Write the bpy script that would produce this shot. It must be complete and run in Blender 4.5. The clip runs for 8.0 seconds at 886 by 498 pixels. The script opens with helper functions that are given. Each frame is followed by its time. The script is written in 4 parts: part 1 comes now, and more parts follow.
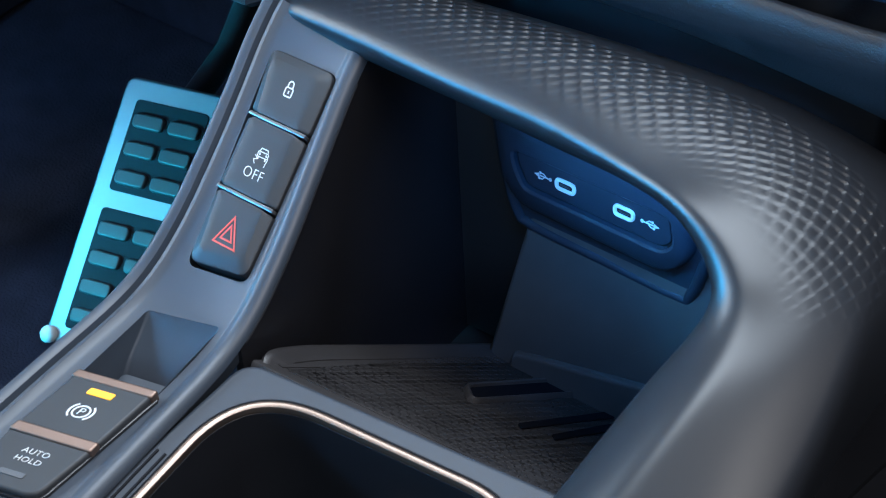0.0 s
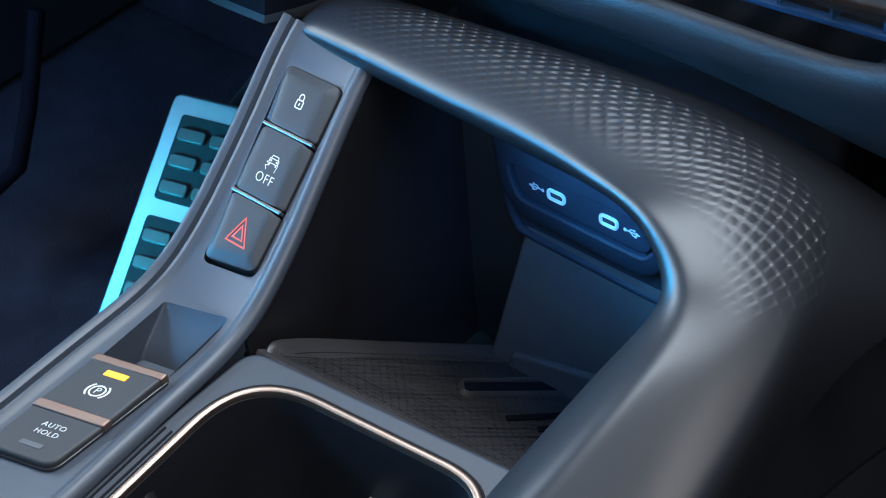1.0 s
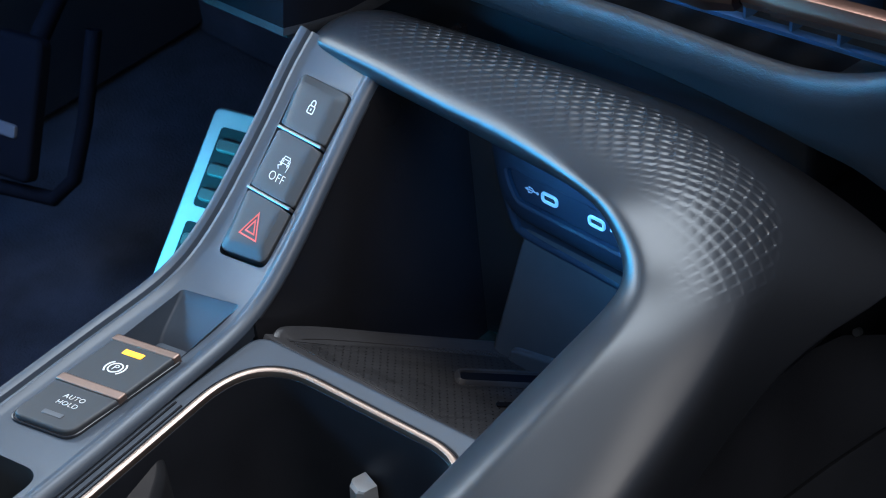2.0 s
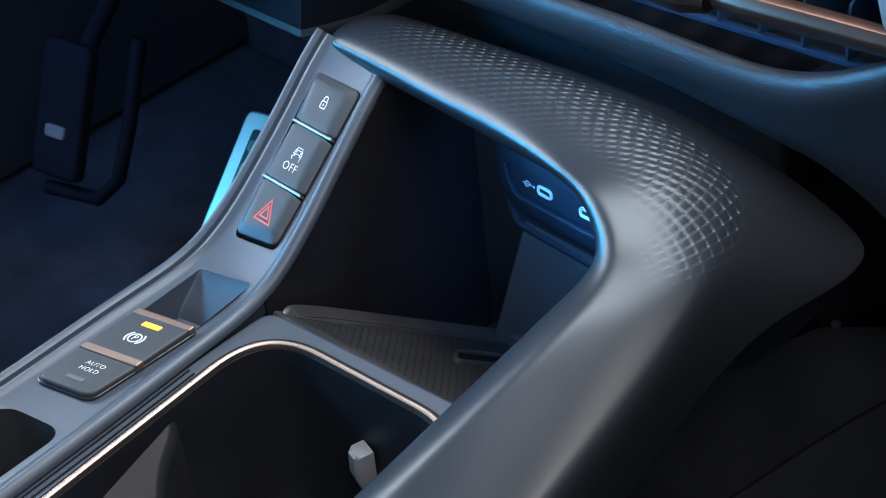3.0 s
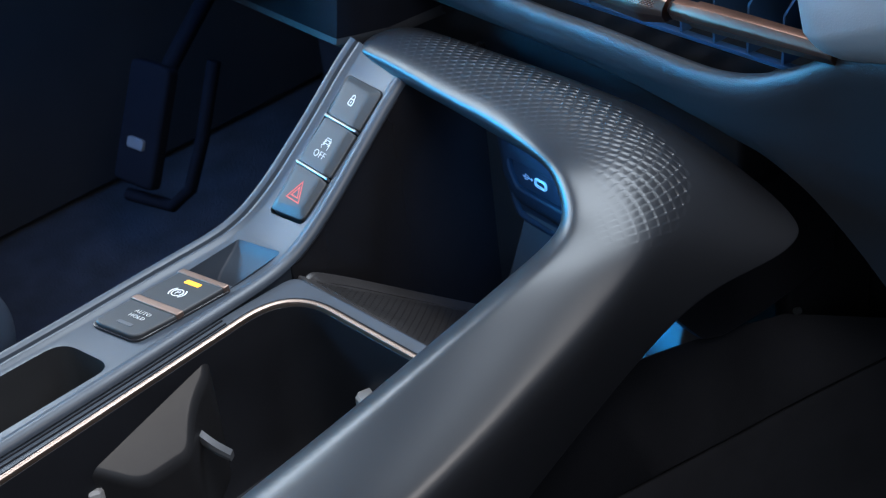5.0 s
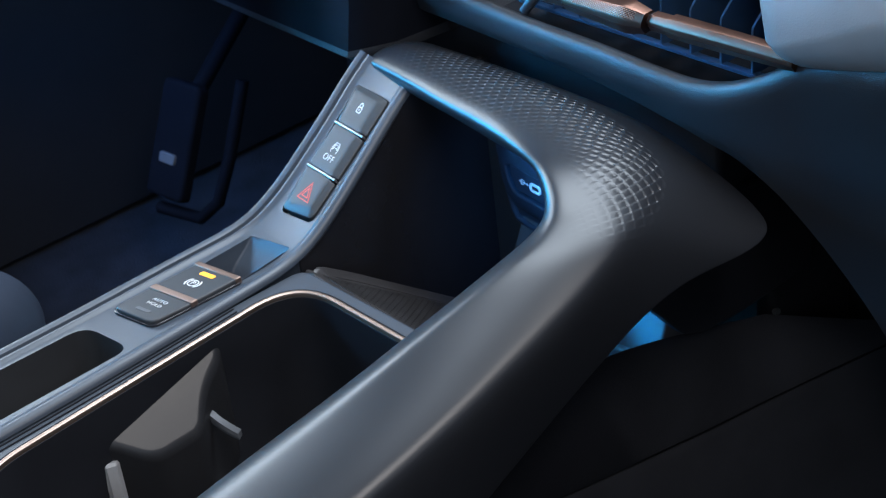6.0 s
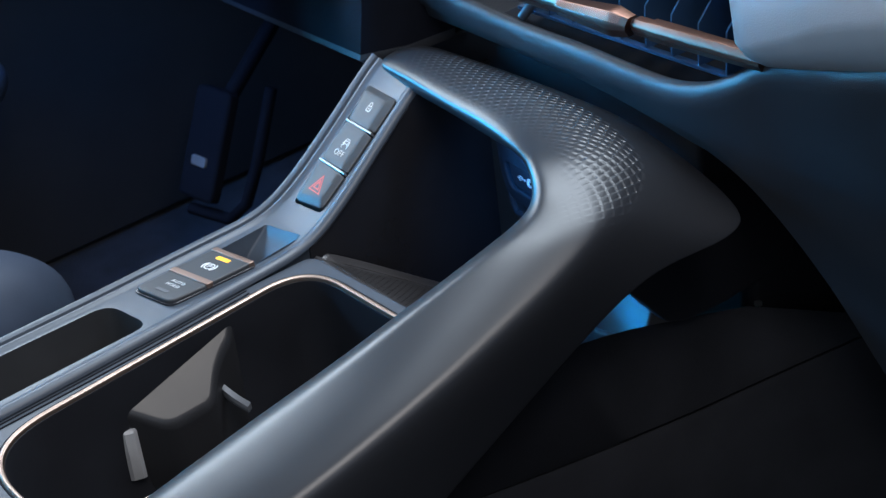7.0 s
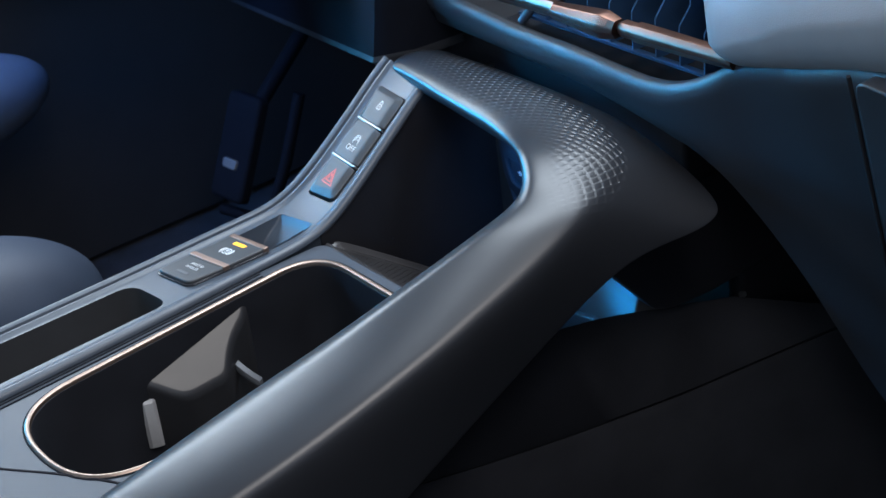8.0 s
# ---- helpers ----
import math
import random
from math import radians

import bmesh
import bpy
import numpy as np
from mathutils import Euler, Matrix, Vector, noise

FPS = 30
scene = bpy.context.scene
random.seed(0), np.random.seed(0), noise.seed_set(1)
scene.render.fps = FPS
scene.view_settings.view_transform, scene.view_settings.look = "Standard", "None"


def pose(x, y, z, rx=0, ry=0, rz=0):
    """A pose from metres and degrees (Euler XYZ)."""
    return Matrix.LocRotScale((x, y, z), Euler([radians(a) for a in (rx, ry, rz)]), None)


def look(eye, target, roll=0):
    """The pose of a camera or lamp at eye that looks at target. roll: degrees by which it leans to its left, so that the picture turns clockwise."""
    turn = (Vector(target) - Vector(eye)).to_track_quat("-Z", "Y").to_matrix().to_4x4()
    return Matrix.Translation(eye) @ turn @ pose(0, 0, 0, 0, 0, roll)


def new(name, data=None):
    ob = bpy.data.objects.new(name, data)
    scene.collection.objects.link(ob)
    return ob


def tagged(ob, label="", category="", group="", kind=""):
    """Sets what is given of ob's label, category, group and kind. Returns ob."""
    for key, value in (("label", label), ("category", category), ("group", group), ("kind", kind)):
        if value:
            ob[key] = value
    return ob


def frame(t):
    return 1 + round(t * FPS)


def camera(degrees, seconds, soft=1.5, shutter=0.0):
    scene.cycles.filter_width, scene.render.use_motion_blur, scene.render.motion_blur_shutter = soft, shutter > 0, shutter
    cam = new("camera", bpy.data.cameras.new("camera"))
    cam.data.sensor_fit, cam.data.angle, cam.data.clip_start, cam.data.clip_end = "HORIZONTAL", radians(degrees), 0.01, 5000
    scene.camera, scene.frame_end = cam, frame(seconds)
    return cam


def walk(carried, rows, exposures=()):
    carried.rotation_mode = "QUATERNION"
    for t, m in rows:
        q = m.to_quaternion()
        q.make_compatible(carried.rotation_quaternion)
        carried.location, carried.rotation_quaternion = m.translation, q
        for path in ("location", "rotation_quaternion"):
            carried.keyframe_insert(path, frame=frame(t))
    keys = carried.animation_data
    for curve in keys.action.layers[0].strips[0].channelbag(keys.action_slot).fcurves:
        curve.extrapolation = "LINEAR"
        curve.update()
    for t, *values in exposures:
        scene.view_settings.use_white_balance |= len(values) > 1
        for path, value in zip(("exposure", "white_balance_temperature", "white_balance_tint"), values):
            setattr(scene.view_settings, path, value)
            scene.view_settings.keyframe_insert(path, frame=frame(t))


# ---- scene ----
PATH = [
    (0, (0.376, -0.2608, 0.4749), (0.0515, 0.1325, -0.0048), -3.6),
    (0.5, (0.4073, -0.2665, 0.4877), (0.0652, 0.1185, 0.0136), -4.4),
    (1, (0.4392, -0.272, 0.4996), (0.0797, 0.1051, 0.0321), -5.18),
    (2.5, (0.5381, -0.2946, 0.526), (0.1331, 0.0625, 0.0804), -6.88),
    (3, (0.5693, -0.3046, 0.535), (0.1537, 0.047, 0.0949), -7.06),
    (3.5, (0.6004, -0.3168, 0.5443), (0.1754, 0.0305, 0.1099), -7.11),
    (4, (0.6326, -0.3288, 0.5533), (0.1979, 0.0136, 0.1246), -7.2),
    (4.5, (0.667, -0.3405, 0.5614), (0.2221, -0.0024, 0.1397), -7.28),
    (6, (0.7752, -0.3743, 0.5828), (0.3011, -0.0461, 0.1859), -7.44),
    (6.5, (0.8124, -0.3836, 0.5912), (0.3301, -0.0608, 0.2), -7.51),
    (7, (0.8513, -0.3926, 0.5993), (0.3606, -0.0755, 0.2138), -7.56),
    (7.5, (0.8912, -0.401, 0.6072), (0.3922, -0.09, 0.2273), -7.68),
    (8, (0.9328, -0.4091, 0.6157), (0.4258, -0.1046, 0.2412), -7.79),
]
cam = camera(28.46, 8.0, soft=1.0)
cam.data.dof.use_dof, cam.data.dof.focus_distance, cam.data.dof.aperture_fstop = True, 0.78, 34.0
walk(cam, [(t, look(eye, target, roll)) for t, eye, target, roll in PATH], [(0.0, -0.08), (1.0, -0.08), (3.0, 0.0), (4.5, 0.02), (6.0, 0.05), (8.0, 0.10)])

# ---- world and lights ----
world = bpy.data.worlds.new("sky_world")
scene.world = world
world.use_nodes = True
wn = world.node_tree.nodes
sky = wn.new("ShaderNodeTexSky")
sky.sky_type, sky.sun_disc = "NISHITA", False
sky.sun_elevation, sky.sun_rotation = radians(38), radians(60)
world.node_tree.links.new(sky.outputs[0], wn["Background"].inputs[0])
wn["Background"].inputs[1].default_value = 0.10


def area(name, eye, target, sx, sy, power, colour, spread=180):
    data = bpy.data.lights.new(name, "AREA")
    data.shape, data.size, data.size_y, data.energy, data.color = "RECTANGLE", sx, sy, power, colour
    data.spread = radians(spread)
    ob = new(name, data)
    ob.matrix_world = look(eye, target)
    return ob


# daylight through windscreen and driver's window, cabin ambient lights, and added fill lamps
area("windscreen_daylight", (-0.08, 0.46, 0.96), (0.19, 0.10, 0.07), 0.72, 0.50, 15.5, (0.77, 0.88, 1.0))
area("driver_window_daylight", (-0.66, -0.06, 0.45), (0.20, -0.10, 0.05), 0.42, 0.20, 4.8, (0.75, 0.87, 1.0))
# added overhead lamp, aimed to bring out the arm's edge line and the divider
area("overhead_right_fill", (0.66, -0.08, 0.98), (0.20, -0.05, 0.0), 0.56, 0.46, 5.6, (1.0, 0.96, 0.94))
# added fill from behind that lifts the dark rear-facing surfaces
area("rear_fill_light", (0.25, -1.50, 0.85), (0.10, 0.15, 0.0), 0.80, 0.30, 3.0, (0.62, 0.84, 1.0))
# added narrow blue lamp that tints the ribbon's bevels and pocket
area("rear_left_blue_fill", (-0.60, -0.46, 0.40), (-0.03, 0.13, 0.07), 0.22, 0.18, 0.32, (0.03, 0.44, 1.0), 28)
# added weak fill that brightens the phone compartment
area("passenger_side_fill", (1.12, -0.70, 0.75), (0.12, 0.05, -0.03), 0.60, 0.35, 0.2, (0.95, 0.97, 1.0), 70)
# added tall cyan panel, reflected as the bright line on the bridge's lip
area("driver_side_cyan_fill", (-0.66, -0.12, 0.15), (0.06, 0.08, 0.075), 0.60, 0.34, 0.85, (0.03, 0.48, 1.0), 28)
area("compartment_ambient_light", (0.130, 0.145, 0.052), (0.110, 0.190, 0.0), 0.10, 0.008, 0.085, (0.06, 0.36, 1.0), 110)
# added narrow blue spot aimed at the vent and the dash lip
area("vent_blue_spot", (-0.60, -0.22, 0.18), (0.17, 0.208, 0.122), 0.16, 0.04, 0.040, (0.03, 0.40, 1.0), 13)
# added tiny lamp that colours the wedge-shaped gap below the arm blue
area("shelf_gap_blue_fill", (0.140, 0.140, -0.028), (0.182, 0.185, -0.055), 0.02, 0.006, 0.012, (0.005, 0.34, 1.0), 40)
area("footwell_ambient_light", (-0.30, -0.03, -0.10), (-0.21, 0.19, -0.16), 0.20, 0.06, 0.65, (0.01, 0.62, 1.0), 64)
# added fill that gives the far footwell its blue haze
area("footwell_haze_fill", (-0.50, 0.02, 0.08), (-0.50, 0.36, -0.42), 0.24, 0.16, 0.50, (0.14, 0.38, 1.0), 100)

# ---- materials ----


def material(name, colour, rough=0.5, metal=0.0, grain=900.0, bump=0.1, vary=0.15, blotch=25.0, coat=0.0, spec=0.5, dist=0.0004, rv=0.06):
    m = bpy.data.materials.new(name)
    m.use_nodes = True
    nt = m.node_tree
    bs = nt.nodes["Principled BSDF"]
    tc = nt.nodes.new("ShaderNodeTexCoord")
    big, fine = nt.nodes.new("ShaderNodeTexNoise"), nt.nodes.new("ShaderNodeTexNoise")
    big.inputs["Scale"].default_value, fine.inputs["Scale"].default_value = blotch, grain
    big.inputs["Detail"].default_value, fine.inputs["Detail"].default_value = 4, 3
    for n in (big, fine):
        nt.links.new(tc.outputs["Object"], n.inputs["Vector"])
    ramp = nt.nodes.new("ShaderNodeMapRange")
    ramp.inputs["From Min"].default_value, ramp.inputs["From Max"].default_value = 0.3, 0.7
    ramp.inputs["To Min"].default_value, ramp.inputs["To Max"].default_value = 1 - vary, 1 + vary
    nt.links.new(big.outputs["Fac"], ramp.inputs["Value"])
    mul = nt.nodes.new("ShaderNodeVectorMath")
    mul.operation = "SCALE"
    mul.inputs[0].default_value = colour
    nt.links.new(ramp.outputs[0], mul.inputs["Scale"])
    nt.links.new(mul.outputs[0], bs.inputs["Base Color"])
    rr = nt.nodes.new("ShaderNodeMapRange")
    rr.inputs["To Min"].default_value, rr.inputs["To Max"].default_value = max(0.02, rough - rv), min(1, rough + rv)
    nt.links.new(big.outputs["Fac"], rr.inputs["Value"])
    nt.links.new(rr.outputs[0], bs.inputs["Roughness"])
    bs.inputs["Metallic"].default_value = metal
    bs.inputs["Coat Weight"].default_value = coat
    bs.inputs["Specular IOR Level"].default_value = spec
    if bump:
        b = nt.nodes.new("ShaderNodeBump")
        b.inputs["Strength"].default_value, b.inputs["Distance"].default_value = bump, dist
        nt.links.new(fine.outputs["Fac"], b.inputs["Height"])
        nt.links.new(b.outputs[0], bs.inputs["Normal"])
    return m


def glow(name, colour, strength):
    m = bpy.data.materials.new(name)
    m.use_nodes = True
    bs = m.node_tree.nodes["Principled BSDF"]
    bs.inputs["Base Color"].default_value = (*colour, 1)
    bs.inputs["Emission Color"].default_value = (*colour, 1)
    bs.inputs["Emission Strength"].default_value = strength
    return m


SATIN = material("satin_grey_plastic", (0.050, 0.063, 0.083), 0.40, grain=2500, bump=0.08, vary=0.06)
SOFT = material("soft_touch_plastic", (0.022, 0.024, 0.029), 0.34, grain=2200, bump=0.06, vary=0.03, rv=0.012)
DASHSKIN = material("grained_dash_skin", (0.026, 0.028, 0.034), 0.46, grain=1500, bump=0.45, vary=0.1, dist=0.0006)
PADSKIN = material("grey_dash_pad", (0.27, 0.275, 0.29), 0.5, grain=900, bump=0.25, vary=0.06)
BUTTON = material("button_plastic", (0.045, 0.048, 0.053), 0.42, grain=3000, bump=0.05, vary=0.04, spec=0.35)
DECK = material("deck_plastic", (0.046, 0.056, 0.073), 0.45, grain=2000, bump=0.15, vary=0.08, spec=0.4)
MATT = material("matt_black_plastic", (0.018, 0.019, 0.023), 0.85, grain=900, bump=0.3, spec=0.1)
DARK = material("dark_plastic", (0.034, 0.035, 0.038), 0.5, grain=1500, bump=0.2)
GLOSS = material("gloss_black_plastic", (0.022, 0.022, 0.026), 0.22, bump=0.0, vary=0.1)
CUPWALL = material("cup_wall_plastic", (0.015, 0.016, 0.020), 0.42, grain=1800, bump=0.12, spec=0.28)
DIVIDER = material("cup_divider_plastic", (0.020, 0.020, 0.022), 0.30, grain=1800, bump=0.06)
RUBBER = material("grey_rubber", (0.10, 0.105, 0.115), 0.55, grain=2600, bump=0.3)
MAT = material("black_rubber_mat", (0.044, 0.041, 0.042), 0.38, grain=1400, bump=0.3, vary=0.25)
COPPER = material("satin_copper_trim", (0.36, 0.265, 0.215), 0.42, metal=1.0, grain=3000, bump=0.03, vary=0.05)
CHROME = material("satin_chrome", (0.30, 0.27, 0.25), 0.34, metal=1.0, bump=0.0, vary=0.03)
STEEL = material("brushed_pedal_steel", (0.62, 0.64, 0.66), 0.35, metal=1.0, grain=400, bump=0.1, vary=0.08)
SOCKET = material("pale_socket_metal", (0.80, 0.80, 0.80), 0.45, metal=0.0, bump=0.0, vary=0.03)
STRIP = material("dull_copper_strip", (0.27, 0.185, 0.15), 0.45, metal=1.0, grain=3000, bump=0.03, vary=0.05)
# part of the blue light on the socket panel is tinted into its colour
USBSKIN = material("blue_lit_grained_plastic", (0.020, 0.028, 0.042), 0.5, grain=1600, bump=0.4, vary=0.1, spec=0.3)
BLOCK = material("grey_block_plastic", (0.066, 0.065, 0.066), 0.45, grain=1500, bump=0.15)
PEDALSTEEL = material("satin_pedal_steel", (0.31, 0.33, 0.35), 0.55, metal=1.0, grain=400, bump=0.1, vary=0.08)
VENTBAR = material("brown_copper", (0.185, 0.098, 0.072), 0.33, metal=1.0, grain=2500, bump=0.03, vary=0.05)
# lighter than the other rubber: the fins' highlight is put into the colour
GRIP = material("highlit_grey_rubber", (0.38, 0.385, 0.395), 0.42, grain=2600, bump=0.2)
INK = material("white_symbol_ink", (0.80, 0.80, 0.80), 0.5, bump=0.0, vary=0.03)
RED = material("red_symbol_ink", (0.75, 0.10, 0.08), 0.5, bump=0.0, vary=0.03)
AMBER = glow("amber_indicator_lamp", (1.0, 0.50, 0.03), 0.9)
# near-zero black that paints shade on knee panel, brake pedal and mat slots
SHADE_BLACK = material("shade_black_plastic", (0.006, 0.007, 0.011), 0.8, grain=900, bump=0.2, spec=0.05)
CARPET = material("dark_carpet", (0.050, 0.055, 0.070), 0.95, grain=500, bump=1.0, vary=0.3, dist=0.003)
SEATHIDE = material("blue_grey_seat_hide", (0.040, 0.054, 0.084), 0.5, grain=700, bump=0.3, vary=0.08)
DOORSKIN = material("dark_door_skin", (0.030, 0.031, 0.035), 0.6, grain=700, bump=0.3, vary=0.1)
# the blue light on vanes and rail is put into this base colour
VANE = material("blue_lit_vane_plastic", (0.022, 0.055, 0.115), 0.38, bump=0.05, grain=1500)
HEADLINER = material("headliner_cloth", (0.20, 0.20, 0.21), 0.9, grain=900, bump=0.5)
GROUND = material("asphalt", (0.05, 0.05, 0.052), 0.9, grain=150, bump=0.8, dist=0.004)

# ---- mesh helpers ----


def thing(name, label, category, group="", kind=""):
    return tagged(new(name), label, category, group, kind)


def mesh_of(name, bm, mat, smooth=40):
    bmesh.ops.recalc_face_normals(bm, faces=bm.faces[:])
    lim = radians(smooth)
    for f in bm.faces:
        f.smooth = True
    for e in bm.edges:
        if len(e.link_faces) == 2:
            e.smooth = e.calc_face_angle(0) < lim
    me = bpy.data.meshes.new(name)
    bm.to_mesh(me)
    bm.free()
    me.materials.append(mat)
    return me


def part(name, bm, mat, parent=None, label="", smooth=40):
    ob = new(name, mesh_of(name, bm, mat, smooth))
    if parent is not None:
        ob.parent = parent
    if label:
        ob["label"] = label
    return ob


def loft(rings, closed=True, cap=True, bm=None):
    """Skin a list of equally long rings of points."""
    bm = bm or bmesh.new()
    vs = [[bm.verts.new(p) for p in r] for r in rings]
    n = len(rings[0])
    for a, b in zip(vs, vs[1:]):
        for i in range(n if closed else n - 1):
            j = (i + 1) % n
            bm.faces.new((a[i], a[j], b[j], b[i]))
    if cap and closed:
        bm.faces.new(vs[0][::-1])
        bm.faces.new(vs[-1])
    return bm


def catmull(P, n):
    """n points along a smooth curve through the points P, evenly by parameter."""
    P = [Vector(p) for p in P]
    Q = [P[0] * 2 - P[1]] + P + [P[-1] * 2 - P[-2]]
    out = []
    for u in (n if hasattr(n, "__len__") else [k / (n - 1) * (len(P) - 1) for k in range(n)]):
        i = min(int(u), len(P) - 2)
        f = u - i
        a, b, c, d = Q[i:i + 4]
        out.append(0.5 * (2 * b + (c - a) * f + (2 * a - 5 * b + 4 * c - d) * f * f + (3 * b - a - 3 * c + d) * f ** 3))
    return out


def rounded(corners, radii, seg=6):
    """A polygon of 2D corners with rounded corners."""
    out = []
    n = len(corners)
    if not hasattr(radii, "__len__"):
        radii = [radii] * n
    for i in range(n):
        p, q, r = (Vector(corners[(i + k) % n]) for k in (-1, 0, 1))
        a, b = (p - q), (r - q)
        cut = min(radii[i], a.length * 0.49, b.length * 0.49)
        s, e = q + a.normalized() * cut, q + b.normalized() * cut
        for k in range(seg + 1):
            f = k / seg
            out.append((1 - f) ** 2 * s + 2 * f * (1 - f) * q + f * f * e)
    return out


def inset(loop, d):
    """Move a closed 2D loop inwards by d (anticlockwise loops)."""
    out = []
    n = len(loop)
    for i in range(n):
        a = (loop[(i + 1) % n] - loop[i - 1])
        a = a.normalized() if a.length > 1e-9 else Vector((1, 0))
        out.append(loop[i] + Vector((-a.y, a.x)) * d)
    return out


def slab(loop, place, low, high, bevel=0.0005, steps=2):
    """A plate over a 2D loop, from low to high above place(x, y, h), with a rounded upper edge."""
    rings = [[place(p.x, p.y, low) for p in loop], [place(p.x, p.y, high - bevel) for p in loop]]
    for k in range(1, steps + 1):
        a = k / steps * math.pi / 2
        rings.append([place(p.x, p.y, high - bevel + bevel * math.sin(a)) for p in inset(loop, bevel * (1 - math.cos(a)))])
    flat = inset(loop, bevel * 1.15 + 0.00005)
    mid = sum(flat, Vector((0, 0))) / len(flat)
    for f in (0.0, 0.5, 0.92):
        rings.append([place(p.x, p.y, high) for p in (q.lerp(mid, f) for q in flat)])
    return loft(rings)


def box(lo, hi, bevel=0.002):
    x0, y0, z0 = lo
    x1, y1, z1 = hi
    lp = rounded([(x0, y0), (x1, y0), (x1, y1), (x0, y1)], bevel * 2, 3)
    rings = [[Vector((p.x, p.y, z)) for p in inset(lp, d)] for z, d in ((z0, bevel), (z0 + bevel, 0), (z1 - bevel, 0), (z1 - bevel * 0.3, bevel * 0.4), (z1, bevel))]
    return loft(rings)


def tube(points, r, seg=10, cap=True):
    pts = [Vector(p) for p in points]
    rings = []
    for i, p in enumerate(pts):
        d = (pts[min(i + 1, len(pts) - 1)] - pts[max(i - 1, 0)]).normalized()
        a = d.orthogonal().normalized() if not rings else (side - d * side.dot(d)).normalized()
        side = a
        b = d.cross(a)
        rr = r[i] if hasattr(r, "__len__") else r
        rings.append([p + (a * math.cos(t) + b * math.sin(t)) * rr for t in (2 * math.pi * k / seg for k in range(seg))])
    return loft(rings, cap=cap)


def cut(ob, cutters):
    """Cut closed meshes out of ob, for good."""
    for c in cutters:
        tool = new("cutter", mesh_of("cutter", c, DARK))
        mod = ob.modifiers.new("cut", "BOOLEAN")
        mod.object, mod.operation, mod.solver = tool, "DIFFERENCE", "EXACT"
        dg = bpy.context.evaluated_depsgraph_get()
        dg.update()
        me = bpy.data.meshes.new_from_object(ob.evaluated_get(dg))
        ob.modifiers.clear()
        ob.data = me
        bpy.data.objects.remove(tool)
    bm = bmesh.new()
    bm.from_mesh(ob.data)
    for f in bm.faces:
        f.smooth = True
    for e in bm.edges:
        e.smooth = len(e.link_faces) == 2 and e.calc_face_angle(0) < radians(35)
    bm.to_mesh(ob.data)
    bm.free()
    return ob


def fade(x, a, b):
    t = min(1, max(0, (x - a) / (b - a)))
    return t * t * (3 - 2 * t)


def stroke(bm, pts, w, place, high, closed=False):
    """A drawn line of width w along 2D points, a thin raised band on place()."""
    pts = [Vector(p) for p in pts]
    n = len(pts)
    L, R = [], []
    for i, p in enumerate(pts):
        if closed:
            a, b = pts[i - 1], pts[(i + 1) % n]
            d0, d1 = (p - a).normalized(), (b - p).normalized()
        else:
            d1 = (pts[min(i + 1, n - 1)] - p) if i < n - 1 else p - pts[i - 1]
            d0 = (p - pts[i - 1]) if i else d1
            d0, d1 = d0.normalized(), d1.normalized()
        d = (d0 + d1)
        d = d.normalized() if d.length > 1e-6 else d0
        nrm = Vector((-d.y, d.x))
        k = 1 / max(0.35, nrm.dot(Vector((-d1.y, d1.x))))
        L.append(p + nrm * w / 2 * k)
        R.append(p - nrm * w / 2 * k)
    rings = [[place(l.x, l.y, 0), place(l.x, l.y, high), place(r.x, r.y, high), place(r.x, r.y, 0)] for l, r in zip(L, R)]
    if closed:
        rings.append(rings[0])
    loft(rings, cap=not closed, bm=bm)


def arc(cx, cy, r, a0, a1, n=14, ry=None):
    return [(cx + r * math.cos(radians(a0 + (a1 - a0) * k / (n - 1))), cy + (ry or r) * math.sin(radians(a0 + (a1 - a0) * k / (n - 1)))) for k in range(n)]


def lettering(text, size, centre, place, high):
    """Words in the built-in font as a thin raised mesh on place()."""
    cu = bpy.data.curves.new("lettering", "FONT")
    cu.body, cu.size, cu.align_x, cu.align_y = text, size, "CENTER", "CENTER"
    cu.resolution_u = 4
    cu.extrude = 0.5
    cu.space_character = 1.10
    cu.offset = -0.014 * size
    ob = new("lettering", cu)
    dg = bpy.context.evaluated_depsgraph_get()
    me = bpy.data.meshes.new_from_object(ob.evaluated_get(dg))
    bpy.data.objects.remove(ob)
    bm = bmesh.new()
    bm.from_mesh(me)
    for v in bm.verts:
        v.co = place(centre[0] + v.co.x, centre[1] + v.co.y, high if v.co.z > 0 else 0)
    return bm


# ---- the switch ribbon: flat part with the brake switches, bent up to the hazard switches ----
BEND_Y, RISE, SOFTNESS = 0.0434, 0.58, 0.009


def ribbon_z(y):
    u = (y - BEND_Y) / SOFTNESS
    return RISE * SOFTNESS * (math.log1p(math.exp(u)) if u < 30 else u)


def on_ribbon(x, y, h):
    g = (ribbon_z(y + 1e-4) - ribbon_z(y - 1e-4)) / 2e-4
    k = 1 / math.hypot(g, 1)
    return Vector((x, y - g * k * h, ribbon_z(y) + k * h))


def along(table, y):
    return float(np.interp(y, [a for a, _ in table], [b for _, b in table]))


LEFT = ((-0.42, -0.0285), (-0.08, -0.0338), (0.0, -0.0374), (0.045, -0.0374), (0.065, -0.0370), (0.114, -0.0455), (0.15, -0.0545))
RIGHT = ((-0.42, 0.050), (-0.125, 0.0365), (-0.06, 0.0326), (0.01, 0.0272), (0.04, 0.0252), (0.073, 0.0210), (0.107, 0.0130), (0.148, 0.0035))


def smooth_along(table, y):
    return sum(along(table, y + d) for d in (-0.016, -0.008, 0, 0.008, 0.016)) / 5


